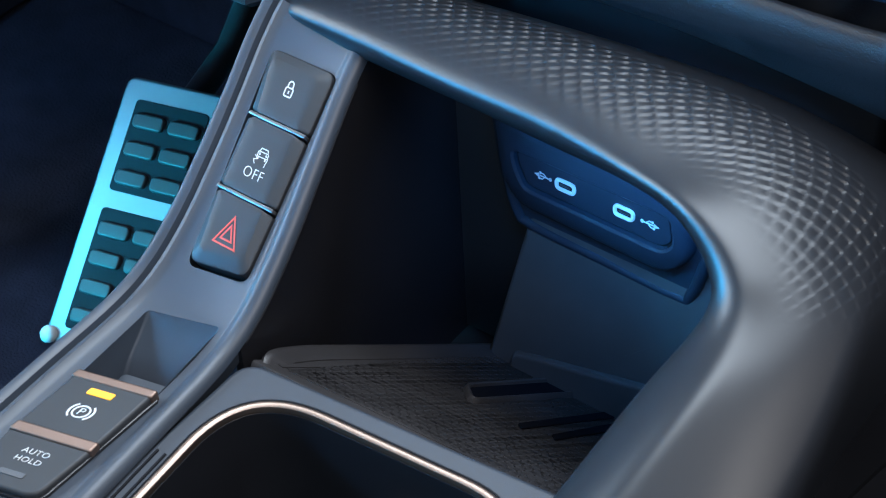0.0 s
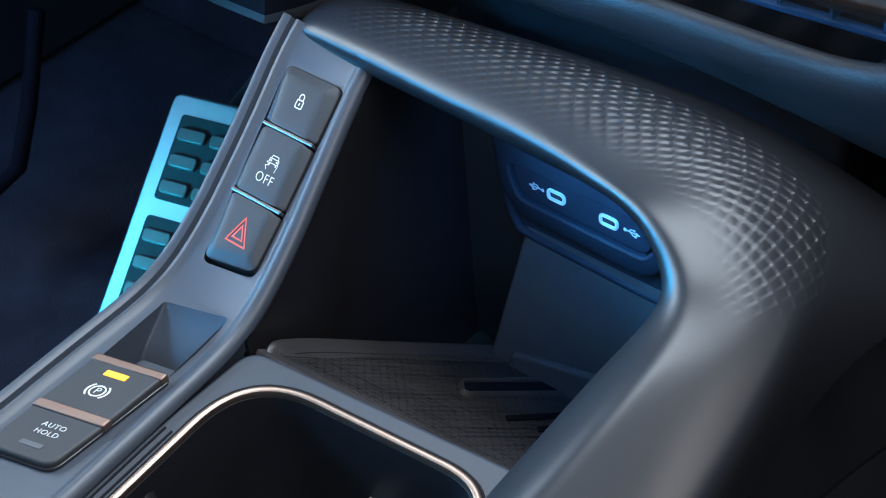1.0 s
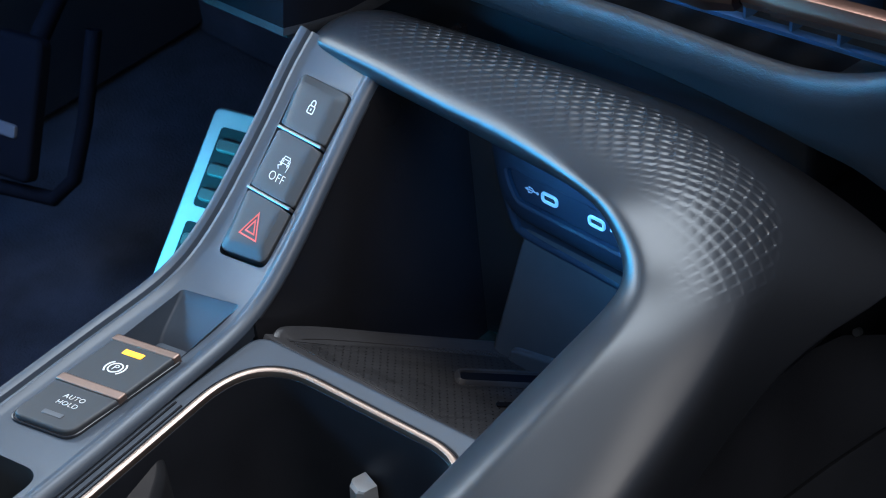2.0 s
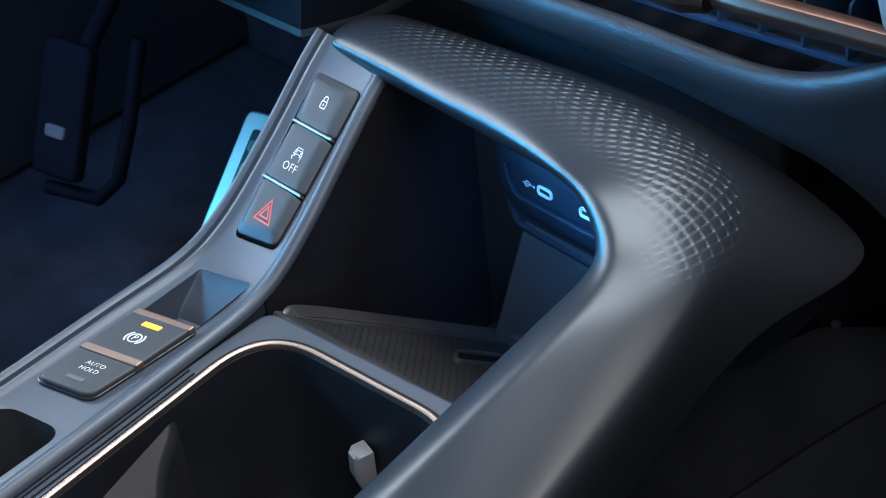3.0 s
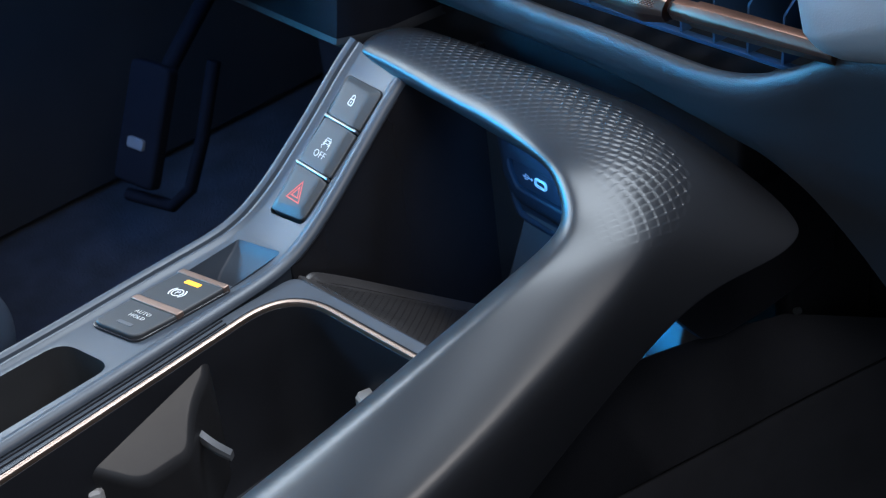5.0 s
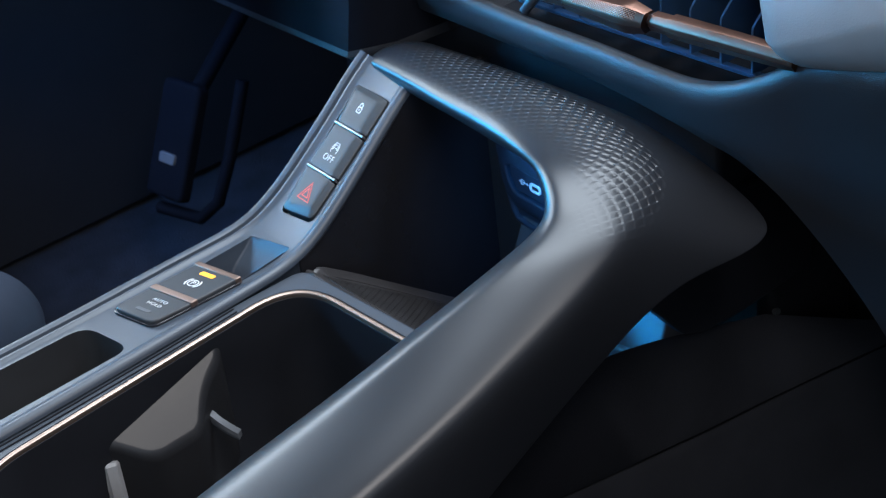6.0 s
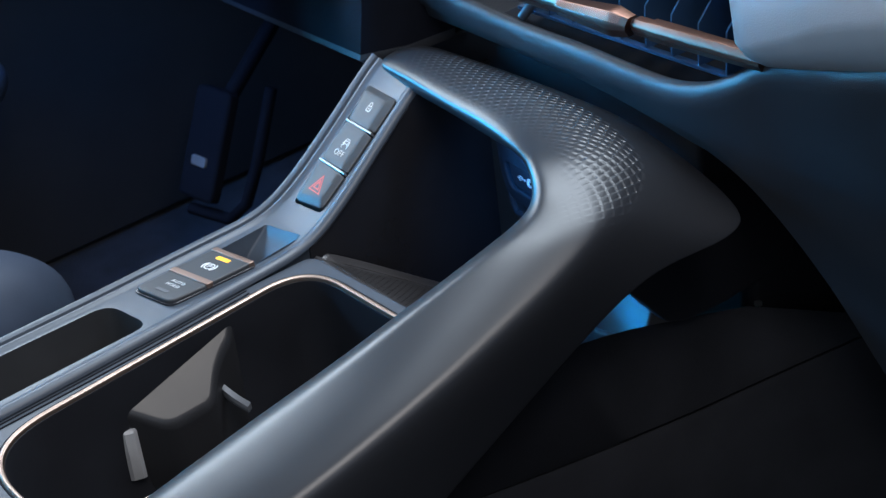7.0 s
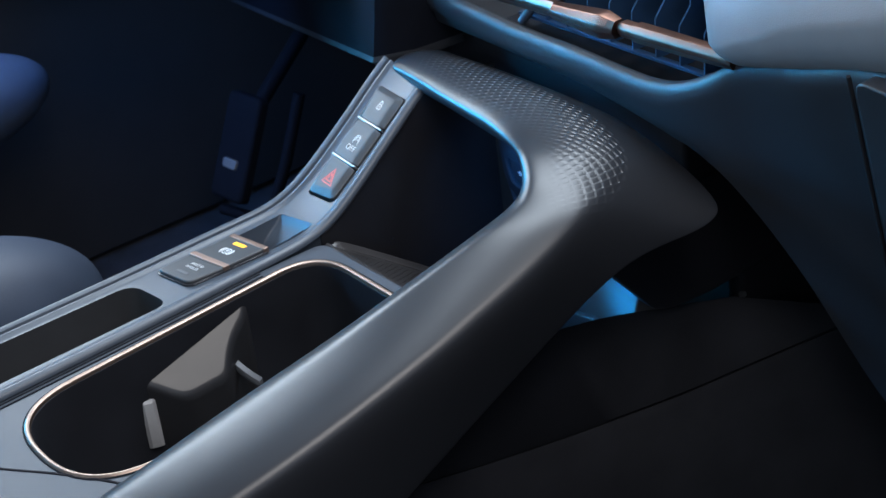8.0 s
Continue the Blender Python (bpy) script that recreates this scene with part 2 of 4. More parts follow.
switch_ribbon = thing("switch_ribbon", "satin grey plastic console ribbon bending up towards the dash, holding switches", "car console")
rings = []
ys = list(np.linspace(-0.42, 0.0, 43)) + list(np.linspace(0.003, 0.156, 52))
for y in ys:
    xl, xr = smooth_along(LEFT, y), smooth_along(RIGHT, y)
    prof = [(xl + 0.002, -0.014), (xl, -0.004), (xl + 0.0005, -0.0006), (xl + 0.0022, 0.0014), (xl + 0.0046, 0.0018), (xl + 0.0066, 0.0009),
            (xl + 0.0076, -0.0018), (xl + 0.0084, -0.0018), (xl + 0.0092, 0.0004), (xl + 0.0108, 0.0006), (xl + 0.0128, -0.0006), (xl + 0.0150, -0.001)]
    prof += [(xr - 0.0098, -0.001), (xr - 0.0082, -0.0006), (xr - 0.0068, 0.0003), (xr - 0.0052, 0.0007), (xr - 0.0034, 0.0005), (xr - 0.0016, -0.0004), (xr - 0.0005, -0.0018), (xr - 0.0002, -0.0034), (xr - 0.0030, -0.0042), (xr - 0.0040, -0.014)]
    rings.append([on_ribbon(x, y, h) for x, h in prof])
ribbon_body = part("body", loft(rings), SATIN, switch_ribbon)


def prism(loop_top, loop_bottom, z_top, z_bottom):
    return loft([[Vector((p.x, p.y, z)) for p in lp] for lp, z in ((loop_bottom, z_bottom), (loop_top, z_top))])


SKEW = 0.27


def on_brake(x, y, h):
    """The skewed frame of the brake switches."""
    return on_ribbon(x, y + SKEW * x + 0.0045, h)


def bank_x(side, y):
    left = ((0.055, -0.0156), (0.087, -0.0232), (0.1146, -0.0282), (0.1395, -0.0355))
    right = ((0.055, 0.0112), (0.087, 0.0062), (0.1146, 0.0013), (0.1395, -0.0030))
    return along(right if side else left, y)


pocket_top = rounded([(-0.0170, -0.012), (0.0150, -0.004), (0.0128, 0.0440), (-0.0185, 0.0362)], 0.002)
pocket_low = rounded([(-0.0160, -0.012), (0.0140, -0.004), (0.0105, 0.0225), (-0.0155, 0.0165)], 0.002)
tray_top = rounded([(-0.0150, -0.42), (0.033, -0.42), (0.0215, -0.0735), (-0.0165, -0.0815)], [0.01, 0.01, 0.010, 0.012])
tray_low = rounded([(-0.0110, -0.41), (0.029, -0.41), (0.0175, -0.0800), (-0.0125, -0.0880)], [0.01, 0.01, 0.010, 0.012])
bank_hole = rounded([(bank_x(0, 0.0592) - 0.0006, 0.0582), (bank_x(1, 0.0630) + 0.0010, 0.0618), (bank_x(1, 0.1395) + 0.0010, 0.1397), (bank_x(0, 0.1395) - 0.0006, 0.1397)], 0.0042, 5)
cut(ribbon_body, [prism(pocket_top, pocket_top, 0.03, -0.03), prism(tray_top, tray_top, 0.03, -0.03), prism(bank_hole, bank_hole, 0.10, -0.03)])


def well(top, low, z_low, edge, steps=6):
    """The walls and floor of a pressed-in tray, hung from edge(x, y)."""
    rings = []
    for k in range(steps + 1):
        f = k / steps
        g = f * f * (3 - 2 * f) * 0.5 + f * 0.5
        rings.append([Vector((a.x + (b.x - a.x) * g, a.y + (b.y - a.y) * g, edge(a.x, a.y) * (1 - f) + z_low * f)) for a, b in zip(top, low)])
    outer = [[Vector((v.x, v.y, v.z)) for v in r] for r in rings]
    bm = loft(outer, cap=False)
    bm.verts.ensure_lookup_table()
    n = len(top)
    bm.faces.new(bm.verts[-n:])
    return bm


part("finger_pocket", well(pocket_top, pocket_low, -0.016, lambda x, y: ribbon_z(y) - 0.0012), SATIN, switch_ribbon)
part("storage_tray", well(tray_top, tray_low, -0.055, lambda x, y: ribbon_z(y) - 0.0012), DARK, switch_ribbon)


# hazard switches
bank = thing("hazard_switch_bank", "three dark grey switches with white and red symbols in a row", "switch panel")


part("bezel", slab(inset(bank_hole, -0.003), on_ribbon, -0.016, -0.0075, 0.0003), CUPWALL, bank, "dark gap round the switches")


def faceted_key(corners, radii, sides, low, edge, high):
    """A key cap whose outer sides slope in facets up to its top; sides: slope widths of front, right, back, left."""
    front, right, back, left = sides
    (x0, y0), (x1, y1), (x2, y2), (x3, y3) = corners
    outer = rounded(corners, radii, 5)
    inner = rounded([(x0 + left, y0 + front), (x1 - right, y1 + front), (x2 - right, y2 - back), (x3 + left, y3 - back)], [r * 0.6 for r in radii], 5)
    rings = [[on_ribbon(p.x, p.y, h) for p in lp] for lp, h in ((outer, low), (outer, edge - 0.0004), (inset(outer, 0.0004), edge), (inset(inner, -0.0006), high - 0.00025), (inset(inner, 0.0006), high))]
    mid = sum(inner, Vector((0, 0))) / len(inner)
    for f in (0.3, 0.7, 0.96):
        rings.append([on_ribbon(p.x, p.y, high) for p in (q.lerp(mid, f) for q in inner)])
    return loft(rings)


FACETS = {"hazard_switch": (0.0046, 0.0046, 0.0004, 0.0030), "stability_switch": (0.0004, 0.0046, 0.0004, 0.0030), "lock_switch": (0.0004, 0.0046, 0.0040, 0.0042)}
SIGN_SIZE = {"hazard_switch": 0.88, "stability_switch": 0.88, "lock_switch": 0.76}
rows_b = (("hazard_switch", (0.0595, 0.0633), (0.0858, 0.0858), (0.004, 0.004, 0.0018, 0.0018)),
          ("stability_switch", (0.0883, 0.0883), (0.1133, 0.1133), (0.0018,) * 4),
          ("lock_switch", (0.1158, 0.1158), (0.1388, 0.1388), (0.0018, 0.0018, 0.004, 0.004)))
for name, (y0, y1), (y2, y3), rad in rows_b:
    corners = [(bank_x(0, y0), y0), (bank_x(1, y1), y1), (bank_x(1, y3), y3), (bank_x(0, y2), y2)]
    key = part(name, faceted_key(corners, rad, FACETS[name], -0.009, 0.0006, 0.0024), BUTTON, bank, smooth=12)
    mid = (y0 + y1 + y2 + y3) / 4
    cx = (bank_x(0, mid) + bank_x(1, mid)) / 2
    lean = -0.2

    def on_key(x, y, h, cx=cx, mid=mid, lean=lean, name=name):
        return on_ribbon(cx + SIGN_SIZE[name] * (x + lean * y), mid + SIGN_SIZE[name] * y, 0.0023 + h)

    bm = bmesh.new()
    if name == "hazard_switch":
        for s in (1.0, 0.5):
            tri = [(-0.0062 * s, -0.0045 * s - 0.0005), (0.0062 * s, -0.0045 * s - 0.0005), (0.0, 0.0072 * s - 0.0005)]
            stroke(bm, tri, 0.00075, on_key, 0.0003, closed=True)
        part("warning_triangle", bm, RED, key, "red double triangle symbol")
    elif name == "lock_switch":
        stroke(bm, rounded([(-0.0024, -0.0036), (0.0024, -0.0036), (0.0024, 0.0006), (-0.0024, 0.0006)], 0.0009, 3), 0.00065, on_key, 0.0003, closed=True)
        stroke(bm, [(-0.0016, 0.0006)] + arc(0, 0.0022, 0.0016, 180, 0, 9) + [(0.0016, 0.0006)], 0.00065, on_key, 0.0003)
        stroke(bm, [(0, -0.0022), (0, -0.0008)], 0.0007, on_key, 0.0003)
        part("padlock_symbol", bm, INK, key, "white padlock outline symbol")
    else:
        def on_car(x, y, h):
            return on_key(0.86 * x + 0.0004, 0.86 * y + 0.0032, h)
        stroke(bm, [(-0.0028, -0.0002), (-0.0022, 0.0016), (0.0022, 0.0016), (0.0028, -0.0002)], 0.00042, on_car, 0.0003)
        stroke(bm, rounded([(-0.0034, -0.0024), (0.0034, -0.0024), (0.0034, 0), (-0.0034, 0)], 0.0006, 3), 0.00042, on_car, 0.0003, closed=True)
        for sx in (-1, 1):
            stroke(bm, [(0.0024 * sx, -0.0024), (0.0024 * sx, -0.0036)], 0.0007, on_car, 0.0003)
            stroke(bm, [(0.0042 * sx - 0.0004, -0.0022), (0.0030 * sx + 0.0006, -0.0036), (0.0040 * sx - 0.0006, -0.0044), (0.0032 * sx, -0.0062)], 0.0004, on_car, 0.0003)
            stroke(bm, arc(0.0022 * sx, -0.0011, 0.00045, 0, 330, 8), 0.0003, on_car, 0.0003, closed=True)
        part("skidding_car_symbol", bm, INK, key, "white skidding car symbol")
        part("off_lettering", lettering("OFF", 0.0062, (-0.0006, -0.0062), on_key, 0.0003), INK, key, "white OFF lettering")
for y in (0.0871, 0.1146):
    lp = rounded([(bank_x(0, y) + 0.0002, y - 0.0007), (bank_x(1, y) - 0.0002, y - 0.0007), (bank_x(1, y) - 0.0002, y + 0.0007), (bank_x(0, y) + 0.0002, y + 0.0007)], 0.0003, 3)
    part("chrome_strip", slab(lp, on_ribbon, -0.009, 0.0021, 0.0004), CHROME, bank, "thin polished chrome strip")

# brake switches
brake = thing("brake_switch_bank", "parking brake and auto hold switches with copper strips", "switch panel")
gap = rounded([(-0.0172, -0.0640), (0.0160, -0.0640), (0.0172, -0.004), (-0.0168, -0.004)], (0.006, 0.006, 0.001, 0.001))
part("bezel", slab(gap, on_brake, -0.006, 0.0004, 0.0004), GLOSS, brake)
lp = rounded([(-0.0162, -0.0338), (0.0162, -0.0338), (0.0160, -0.0040), (-0.0160, -0.0040)], 0.0018, 4)
park = part("parking_brake_switch", slab(lp, on_brake, -0.014, 0.0030, 0.0012, 3), BUTTON, brake)
lp = rounded([(-0.0158, -0.0628), (0.0148, -0.0628), (0.0162, -0.0362), (-0.0162, -0.0362)], (0.0055, 0.0055, 0.0018, 0.0018), 5)
hold = part("auto_hold_switch", slab(lp, on_brake, -0.002, 0.0026, 0.0012, 3), BUTTON, brake)
for y, w in ((-0.0045, 0.0022), (-0.0352, 0.0026)):
    lp = rounded([(-0.0166, y - w), (0.0166, y - w), (0.0164, y + w), (-0.0164, y + w)], 0.0012, 4)
    part("copper_strip", slab(lp, on_brake, -0.010 if y > -0.01 else 0.0, 0.0034, 0.0008, 3), STRIP, brake, "satin copper strip")


def on_park(x, y, h):
    return on_brake(x, y, 0.0030 + h)


lp = rounded([(-0.0052, -0.0127), (0.0048, -0.0127), (0.0048, -0.0096), (-0.0052, -0.0096)], 0.0005, 3)
part("indicator_lamp", slab(lp, on_park, -0.0005, 0.0004, 0.0001), AMBER, park, "lit amber indicator lamp")
bm = bmesh.new()
stroke(bm, arc(0, -0.0215, 0.0030, 0, 348, 26), 0.0006, on_park, 0.0003, closed=True)
for a in (0, 180):
    stroke(bm, arc(0, -0.0215, 0.0045, a - 48, a + 48, 12), 0.0007, on_park, 0.0003)
part("brake_symbol", bm, INK, park, "white ring brake symbol")
part("park_lettering", lettering("P", 0.0050, (0, -0.0215), on_park, 0.0003), INK, park, "white letter P")


def on_hold(x, y, h):
    return on_brake(x, y, 0.0026 + h)


part("auto_lettering", lettering("AUTO", 0.0036, (0.0005, -0.0445), on_hold, 0.0003), INK, hold, "white AUTO lettering")
part("hold_lettering", lettering("HOLD", 0.0036, (0.0005, -0.0487), on_hold, 0.0003), INK, hold, "white HOLD lettering")
lp = rounded([(-0.0050, -0.0570), (0.0050, -0.0570), (0.0050, -0.0545), (-0.0050, -0.0545)], 0.0005, 3)
part("indicator_lamp", slab(lp, on_hold, -0.0005, 0.0003, 0.0001), RUBBER, hold, "unlit grey indicator lamp")

# ---- the deck with the cup holder ----
DECK_Z = -0.0045
deck = thing("console_deck", "dark grey plastic console deck round the cup holder", "car console")


def deck_loop(d=0.0):
    return rounded([(0.0275 + d, -0.46), (0.196, -0.46), (0.196, 0.0600 - d), (0.0265 + d, 0.0420 - d)], (0.002, 0.002, 0.004, 0.010))


CUP = [(0.0540, -0.2050), (0.1590, -0.2000), (0.1600, 0.0440), (0.0345, 0.0330)]
CUPR = (0.048, 0.058, 0.030, 0.036)
cup_out = rounded(CUP, CUPR, 14)
body = part("deck_plate", slab(deck_loop(), lambda x, y, h: Vector((x, y, DECK_Z + h)), -0.012, 0.0, 0.002, 3), DECK, deck)
cut(body, [prism(cup_out, cup_out, 0.02, -0.06)])
part("rim_gap", tube([Vector((p.x, p.y, DECK_Z + 0.0001)) for p in inset(cup_out, -0.0020)] + [Vector((inset(cup_out, -0.0020)[0].x, inset(cup_out, -0.0020)[0].y, DECK_Z + 0.0001))], 0.0006, 6), MATT, deck, "dark gap round the rim")
part("deck_seam", tube(catmull([(0.05, -0.256, -0.0046), (0.075, -0.244, -0.0046), (0.0997, -0.2264, -0.0046), (0.1249, -0.2053, -0.0046), (0.1515, -0.1854, -0.0046), (0.18, -0.168, -0.0046)], 30), 0.0009, 8), GLOSS, deck, "curved dark seam across the deck")
for d in (0.0016, 0.0052):
    part("deck_groove", tube([(smooth_along(RIGHT, y) + d, y, DECK_Z + 0.0002) for y in np.linspace(-0.40, -0.01, 40)], 0.0006, 6), MATT, deck, "fine dark groove")

cup = thing("cup_holder", "black double cup holder bin with copper rim", "cup holder")
rim_rings = []
for d, h in ((-0.0014, -0.001), (-0.0014, 0.0006), (-0.0006, 0.0014), (0.0006, 0.0016), (0.0018, 0.0010), (0.0024, -0.0006), (0.0024, -0.003)):
    rim_rings.append([Vector((p.x, p.y, DECK_Z + h)) for p in inset(cup_out, d)])
part("rim", loft(rim_rings, cap=False), COPPER, cup, "satin copper rim")
wall_rings = []
for d, z in ((0.0012, -0.0005), (0.0026, -0.0016), (0.0032, -0.006), (0.0040, -0.030), (0.0075, -0.085), (0.014, -0.096), (0.03, -0.099)):
    wall_rings.append([Vector((p.x, p.y, DECK_Z + z)) for p in inset(cup_out, d)])
bm = loft(wall_rings, cap=False)
bm.verts.ensure_lookup_table()
bm.faces.new(bm.verts[-len(cup_out):])
part("bin", bm, CUPWALL, cup)

# saddle between the two cups: a steep face down from the driver's wall
def saddle_z(x, y):
    return -0.0145 + 0.148 * (y + 0.026) - 1.04 * (x - 0.046)


lp = rounded([(0.0385, -0.119), (0.0460, -0.1180), (0.0660, -0.0930), (0.0675, -0.0630), (0.0545, -0.0495), (0.0475, -0.0330), (0.0385, -0.0270)], (0.001, 0.003, 0.008, 0.005, 0.015, 0.005, 0.001), 6)
rings = [[Vector((p.x, p.y, -0.104)) for p in lp]]
for d, dz in ((0.0, -0.004), (0.0004, -0.0022), (0.0016, -0.0008), (0.0030, 0.0), (0.0034, 0.0)):
    rings.append([Vector((p.x, p.y, saddle_z(p.x, p.y) + dz)) for p in inset(lp, d)])
part("divider", loft(rings), DIVIDER, cup, "sloping divider between the two cups")


def upright_clip(top, foot, out, half=0.0050):
    """A faceted sprung fin that stands out of a cup wall and grips a cup."""
    m = Vector((out[0], out[1], 0)).normalized()
    k = Vector((-m.y, m.x, 0))
    rings = []
    for e, push in ((0.0, 0.0020), (0.04, 0.0034), (0.5, 0.0042), (1.0, 0.0010)):
        c = Vector(top).lerp(Vector(foot), e)
        rings.append([c + k * (a * half) + m * b for a, b in ((-1.0, -0.006), (-1.0, push * 0.25), (-0.55, push), (0.55, push), (1.0, push * 0.25), (1.0, -0.006))])
    return loft(rings)


def arched_clip(points, back, height=0.0060, thick=0.0040):
    """A curved sprung fin that reaches out of the divider."""
    rings = []
    for i, p in enumerate(catmull(points, 10)):
        b = Vector(back) * thick
        h = height * (1 - 0.25 * (i / 9) ** 2)
        rings.append([p, p + b, p + b - Vector((0, 0, h)), p - Vector((0, 0, h)), p + b * -0.12 - Vector((0, 0, h * 0.5))])
    return loft(rings)


part("cup_clip", upright_clip((0.0500, -0.1135, -0.0425), (0.0560, -0.1165, -0.0760), (0.94, -0.34)), GRIP, cup, "sprung rubber grip fin, its highlight painted pale grey", smooth=20)
part("cup_clip", arched_clip([(0.0560, -0.0520, -0.0425), (0.0615, -0.0508, -0.0445), (0.0665, -0.0480, -0.0485), (0.0705, -0.0435, -0.0540)], (-0.5, 0.85, 0.1)), RUBBER, cup, "grey curved rubber grip fin", smooth=20)
part("cup_clip", upright_clip((0.0985, 0.0270, -0.0420), (0.0950, 0.0290, -0.0700), (-0.25, -0.97)), GRIP, cup, "sprung rubber grip fin, its highlight painted pale grey", smooth=20)

# ---- phone shelf under the bridge ----


def mat_z(y):
    return -0.006 - 0.75 * (y - 0.048)


def on_mat(x, y, h):
    return Vector((x, y + 0.6 * h, mat_z(y) + 0.8 * h))


shelf = thing("phone_shelf", "black ribbed rubber phone mat lying on the sloping shelf", "phone mat")
lp = rounded([(0.028, 0.0440), (0.174, 0.0600), (0.174, 0.1880), (0.047, 0.1760)], (0.002, 0.004, 0.004, 0.006))
part("mat", slab(lp, on_mat, -0.006, -0.002, 0.0008), MAT, shelf)
for a in np.linspace(0.052, 0.170, 34):
    b0, b1 = 0.040 + 0.010 * ((a - 0.05) / 0.12), 0.173
    bm = bmesh.new()
    stroke(bm, [(b0, a), (b1, a + 0.017)], 0.0027, lambda x, y, h: on_mat(x, y, h - 0.0021), 0.0005)
    part("rib", bm, MAT, shelf)
for a in np.linspace(0.036, 0.150, 29):
    bm = bmesh.new()
    stroke(bm, [(a, 0.051 + 0.14 * (a - 0.036)), (min(a + 0.026, 0.172), 0.171 if a < 0.146 else 0.16)], 0.0031, lambda x, y, h: on_mat(x, y, h - 0.0021), 0.0005)
    part("rib", bm, MAT, shelf)
pts = catmull([(0.0335, 0.0470, -0.004), (0.0306, 0.0505, -0.0005), (0.0288, 0.0555, 0.0), (0.0282, 0.0620, 0.0), (0.0291, 0.077, 0.0), (0.0363, 0.1156, 0.0), (0.0468, 0.1766, 0.0)], 40)
rings = []
for k, p in enumerate(pts):
    q = pts[min(k + 1, len(pts) - 1)] - pts[max(k - 1, 0)]
    m = Vector((q.y, -q.x, 0)).normalized()
    rings.append([on_mat(p.x + m.x * d, p.y + m.y * d, h + p.z) for d, h in ((-0.0022, -0.012), (-0.0024, -0.0010), (-0.0016, 0.0008), (0.0, 0.0013), (0.0014, 0.0009), (0.0036, -0.0006), (0.0072, -0.0015), (0.0080, -0.0050))])
part("raised_edge", loft(rings), MAT, shelf, "rounded raised lip sloping down to the mat")
SLOT_NOSE, SLOT_END = ((0.0735, 0.1160), (0.0842, 0.1060)), ((0.0825, 0.1810), (0.0950, 0.1770))
SLOT_B = ((0.1050, 0.1080), (0.1126, 0.1850), (0.1180, 0.1820), (0.1090, 0.1050))
SLOT_C = ((0.1172, 0.1140), (0.1200, 0.1650), (0.1255, 0.1630), (0.1210, 0.1110))


def polygon(points, r=0.0012):
    lp = rounded(points, r, 4)
    if sum(p.x * q.y - q.x * p.y for p, q in zip(lp, lp[1:] + lp[:1])) < 0:
        lp = lp[::-1]
    return lp


slot_loop = polygon([SLOT_NOSE[0], SLOT_END[0], SLOT_END[1], SLOT_NOSE[1]], 0.0034)
# no hole is cut: a black slab paints the shade inside the slot
part("slot", slab(slot_loop, on_mat, -0.003, -0.0008, 0.0002), SHADE_BLACK, shelf, "long slot, its recess shade painted black")
ring = [[on_mat(p.x, p.y, h) for p in inset(slot_loop, d)] for d, h in ((-0.0018, -0.0020), (-0.0014, -0.0002), (-0.0006, 0.0008), (0.0003, 0.0004), (0.0007, -0.0012))]
part("slot_rim", loft(ring, cap=False), MAT, shelf, "thin rounded rim of the slot")
for pts in (SLOT_B, SLOT_C):
    # black slab again, painting the shade of an uncut slot
    part("slot", slab(polygon(pts), on_mat, -0.003, -0.0009, 0.0002), SHADE_BLACK, shelf, "pointed slot, its recess shade painted black")

# ---- walls of the compartment ----
side = thing("compartment_side_panel", "glossy black panel below the switch ribbon", "car console")
rings = []
for y in np.linspace(0.043, 0.212, 24):
    xr = smooth_along(RIGHT, min(y, 0.148)) - 0.0014
    z1 = ribbon_z(min(y, 0.150)) - 0.0042
    rings.append([Vector((xr, y, z1)), Vector((xr, y, -0.14)), Vector((xr - 0.004, y, -0.14)), Vector((xr - 0.004, y, z1))])
part("panel", loft(rings), GLOSS, side)
# added bead that catches the highlight of the panel's glossy top edge
part("edge_glint_bead", tube([on_ribbon(smooth_along(RIGHT, y) - 0.0004, y, -0.0042) for y in np.linspace(0.044, 0.140, 30)], 0.0004, 8), GLOSS, side, "added gloss black bead for the glint on the panel's edge")

back = thing("compartment_back_wall", "dark grey plastic rear wall of the phone compartment", "car console")
lp = rounded([(0.044, -0.125), (0.186, -0.115), (0.186, -0.005), (0.0570, -0.005)], 0.003)
part("lower_block", slab(lp, lambda x, z, h: Vector((x, 0.1650 - h + (z + 0.095) * 0.34, z)), -0.03, 0.0, 0.002, 3), BLOCK, back)
lp = rounded([(0.0585, -0.118), (0.180, -0.110), (0.180, -0.0635), (0.0605, -0.0880)], 0.003)
part("ledge", slab(lp, lambda x, z, h: Vector((x, 0.1650 - h + (z + 0.095) * 0.34, z)), -0.002, 0.003, 0.0016, 4), BLOCK, back)
part("back_plate", box((-0.01, 0.206, -0.14), (0.176, 0.213, 0.040)), DARK, back)

USB_Y = 0.186


def on_usb(x, z, h):
    return Vector((x, USB_Y + 0.006 - h, z))


usb = thing("usb_socket_panel", "dark plastic panel with two charging sockets", "usb socket")
lp = rounded([(0.0475, -0.0330), (0.1360, -0.0360), (0.1480, 0.0380), (0.0350, 0.0380), (0.0405, -0.0060)], (0.010, 0.008, 0.004, 0.004, 0.02), 6)
part("housing", slab(lp, on_usb, -0.014, 0.004, 0.003, 3), USBSKIN, usb)
lp = rounded([(0.0530, -0.0180), (0.1260, -0.0200), (0.1360, -0.0060), (0.1330, 0.0330), (0.0390, 0.0330), (0.0430, -0.0060)], (0.006, 0.008, 0.006, 0.004, 0.004, 0.012), 6)
SURROUND = lp
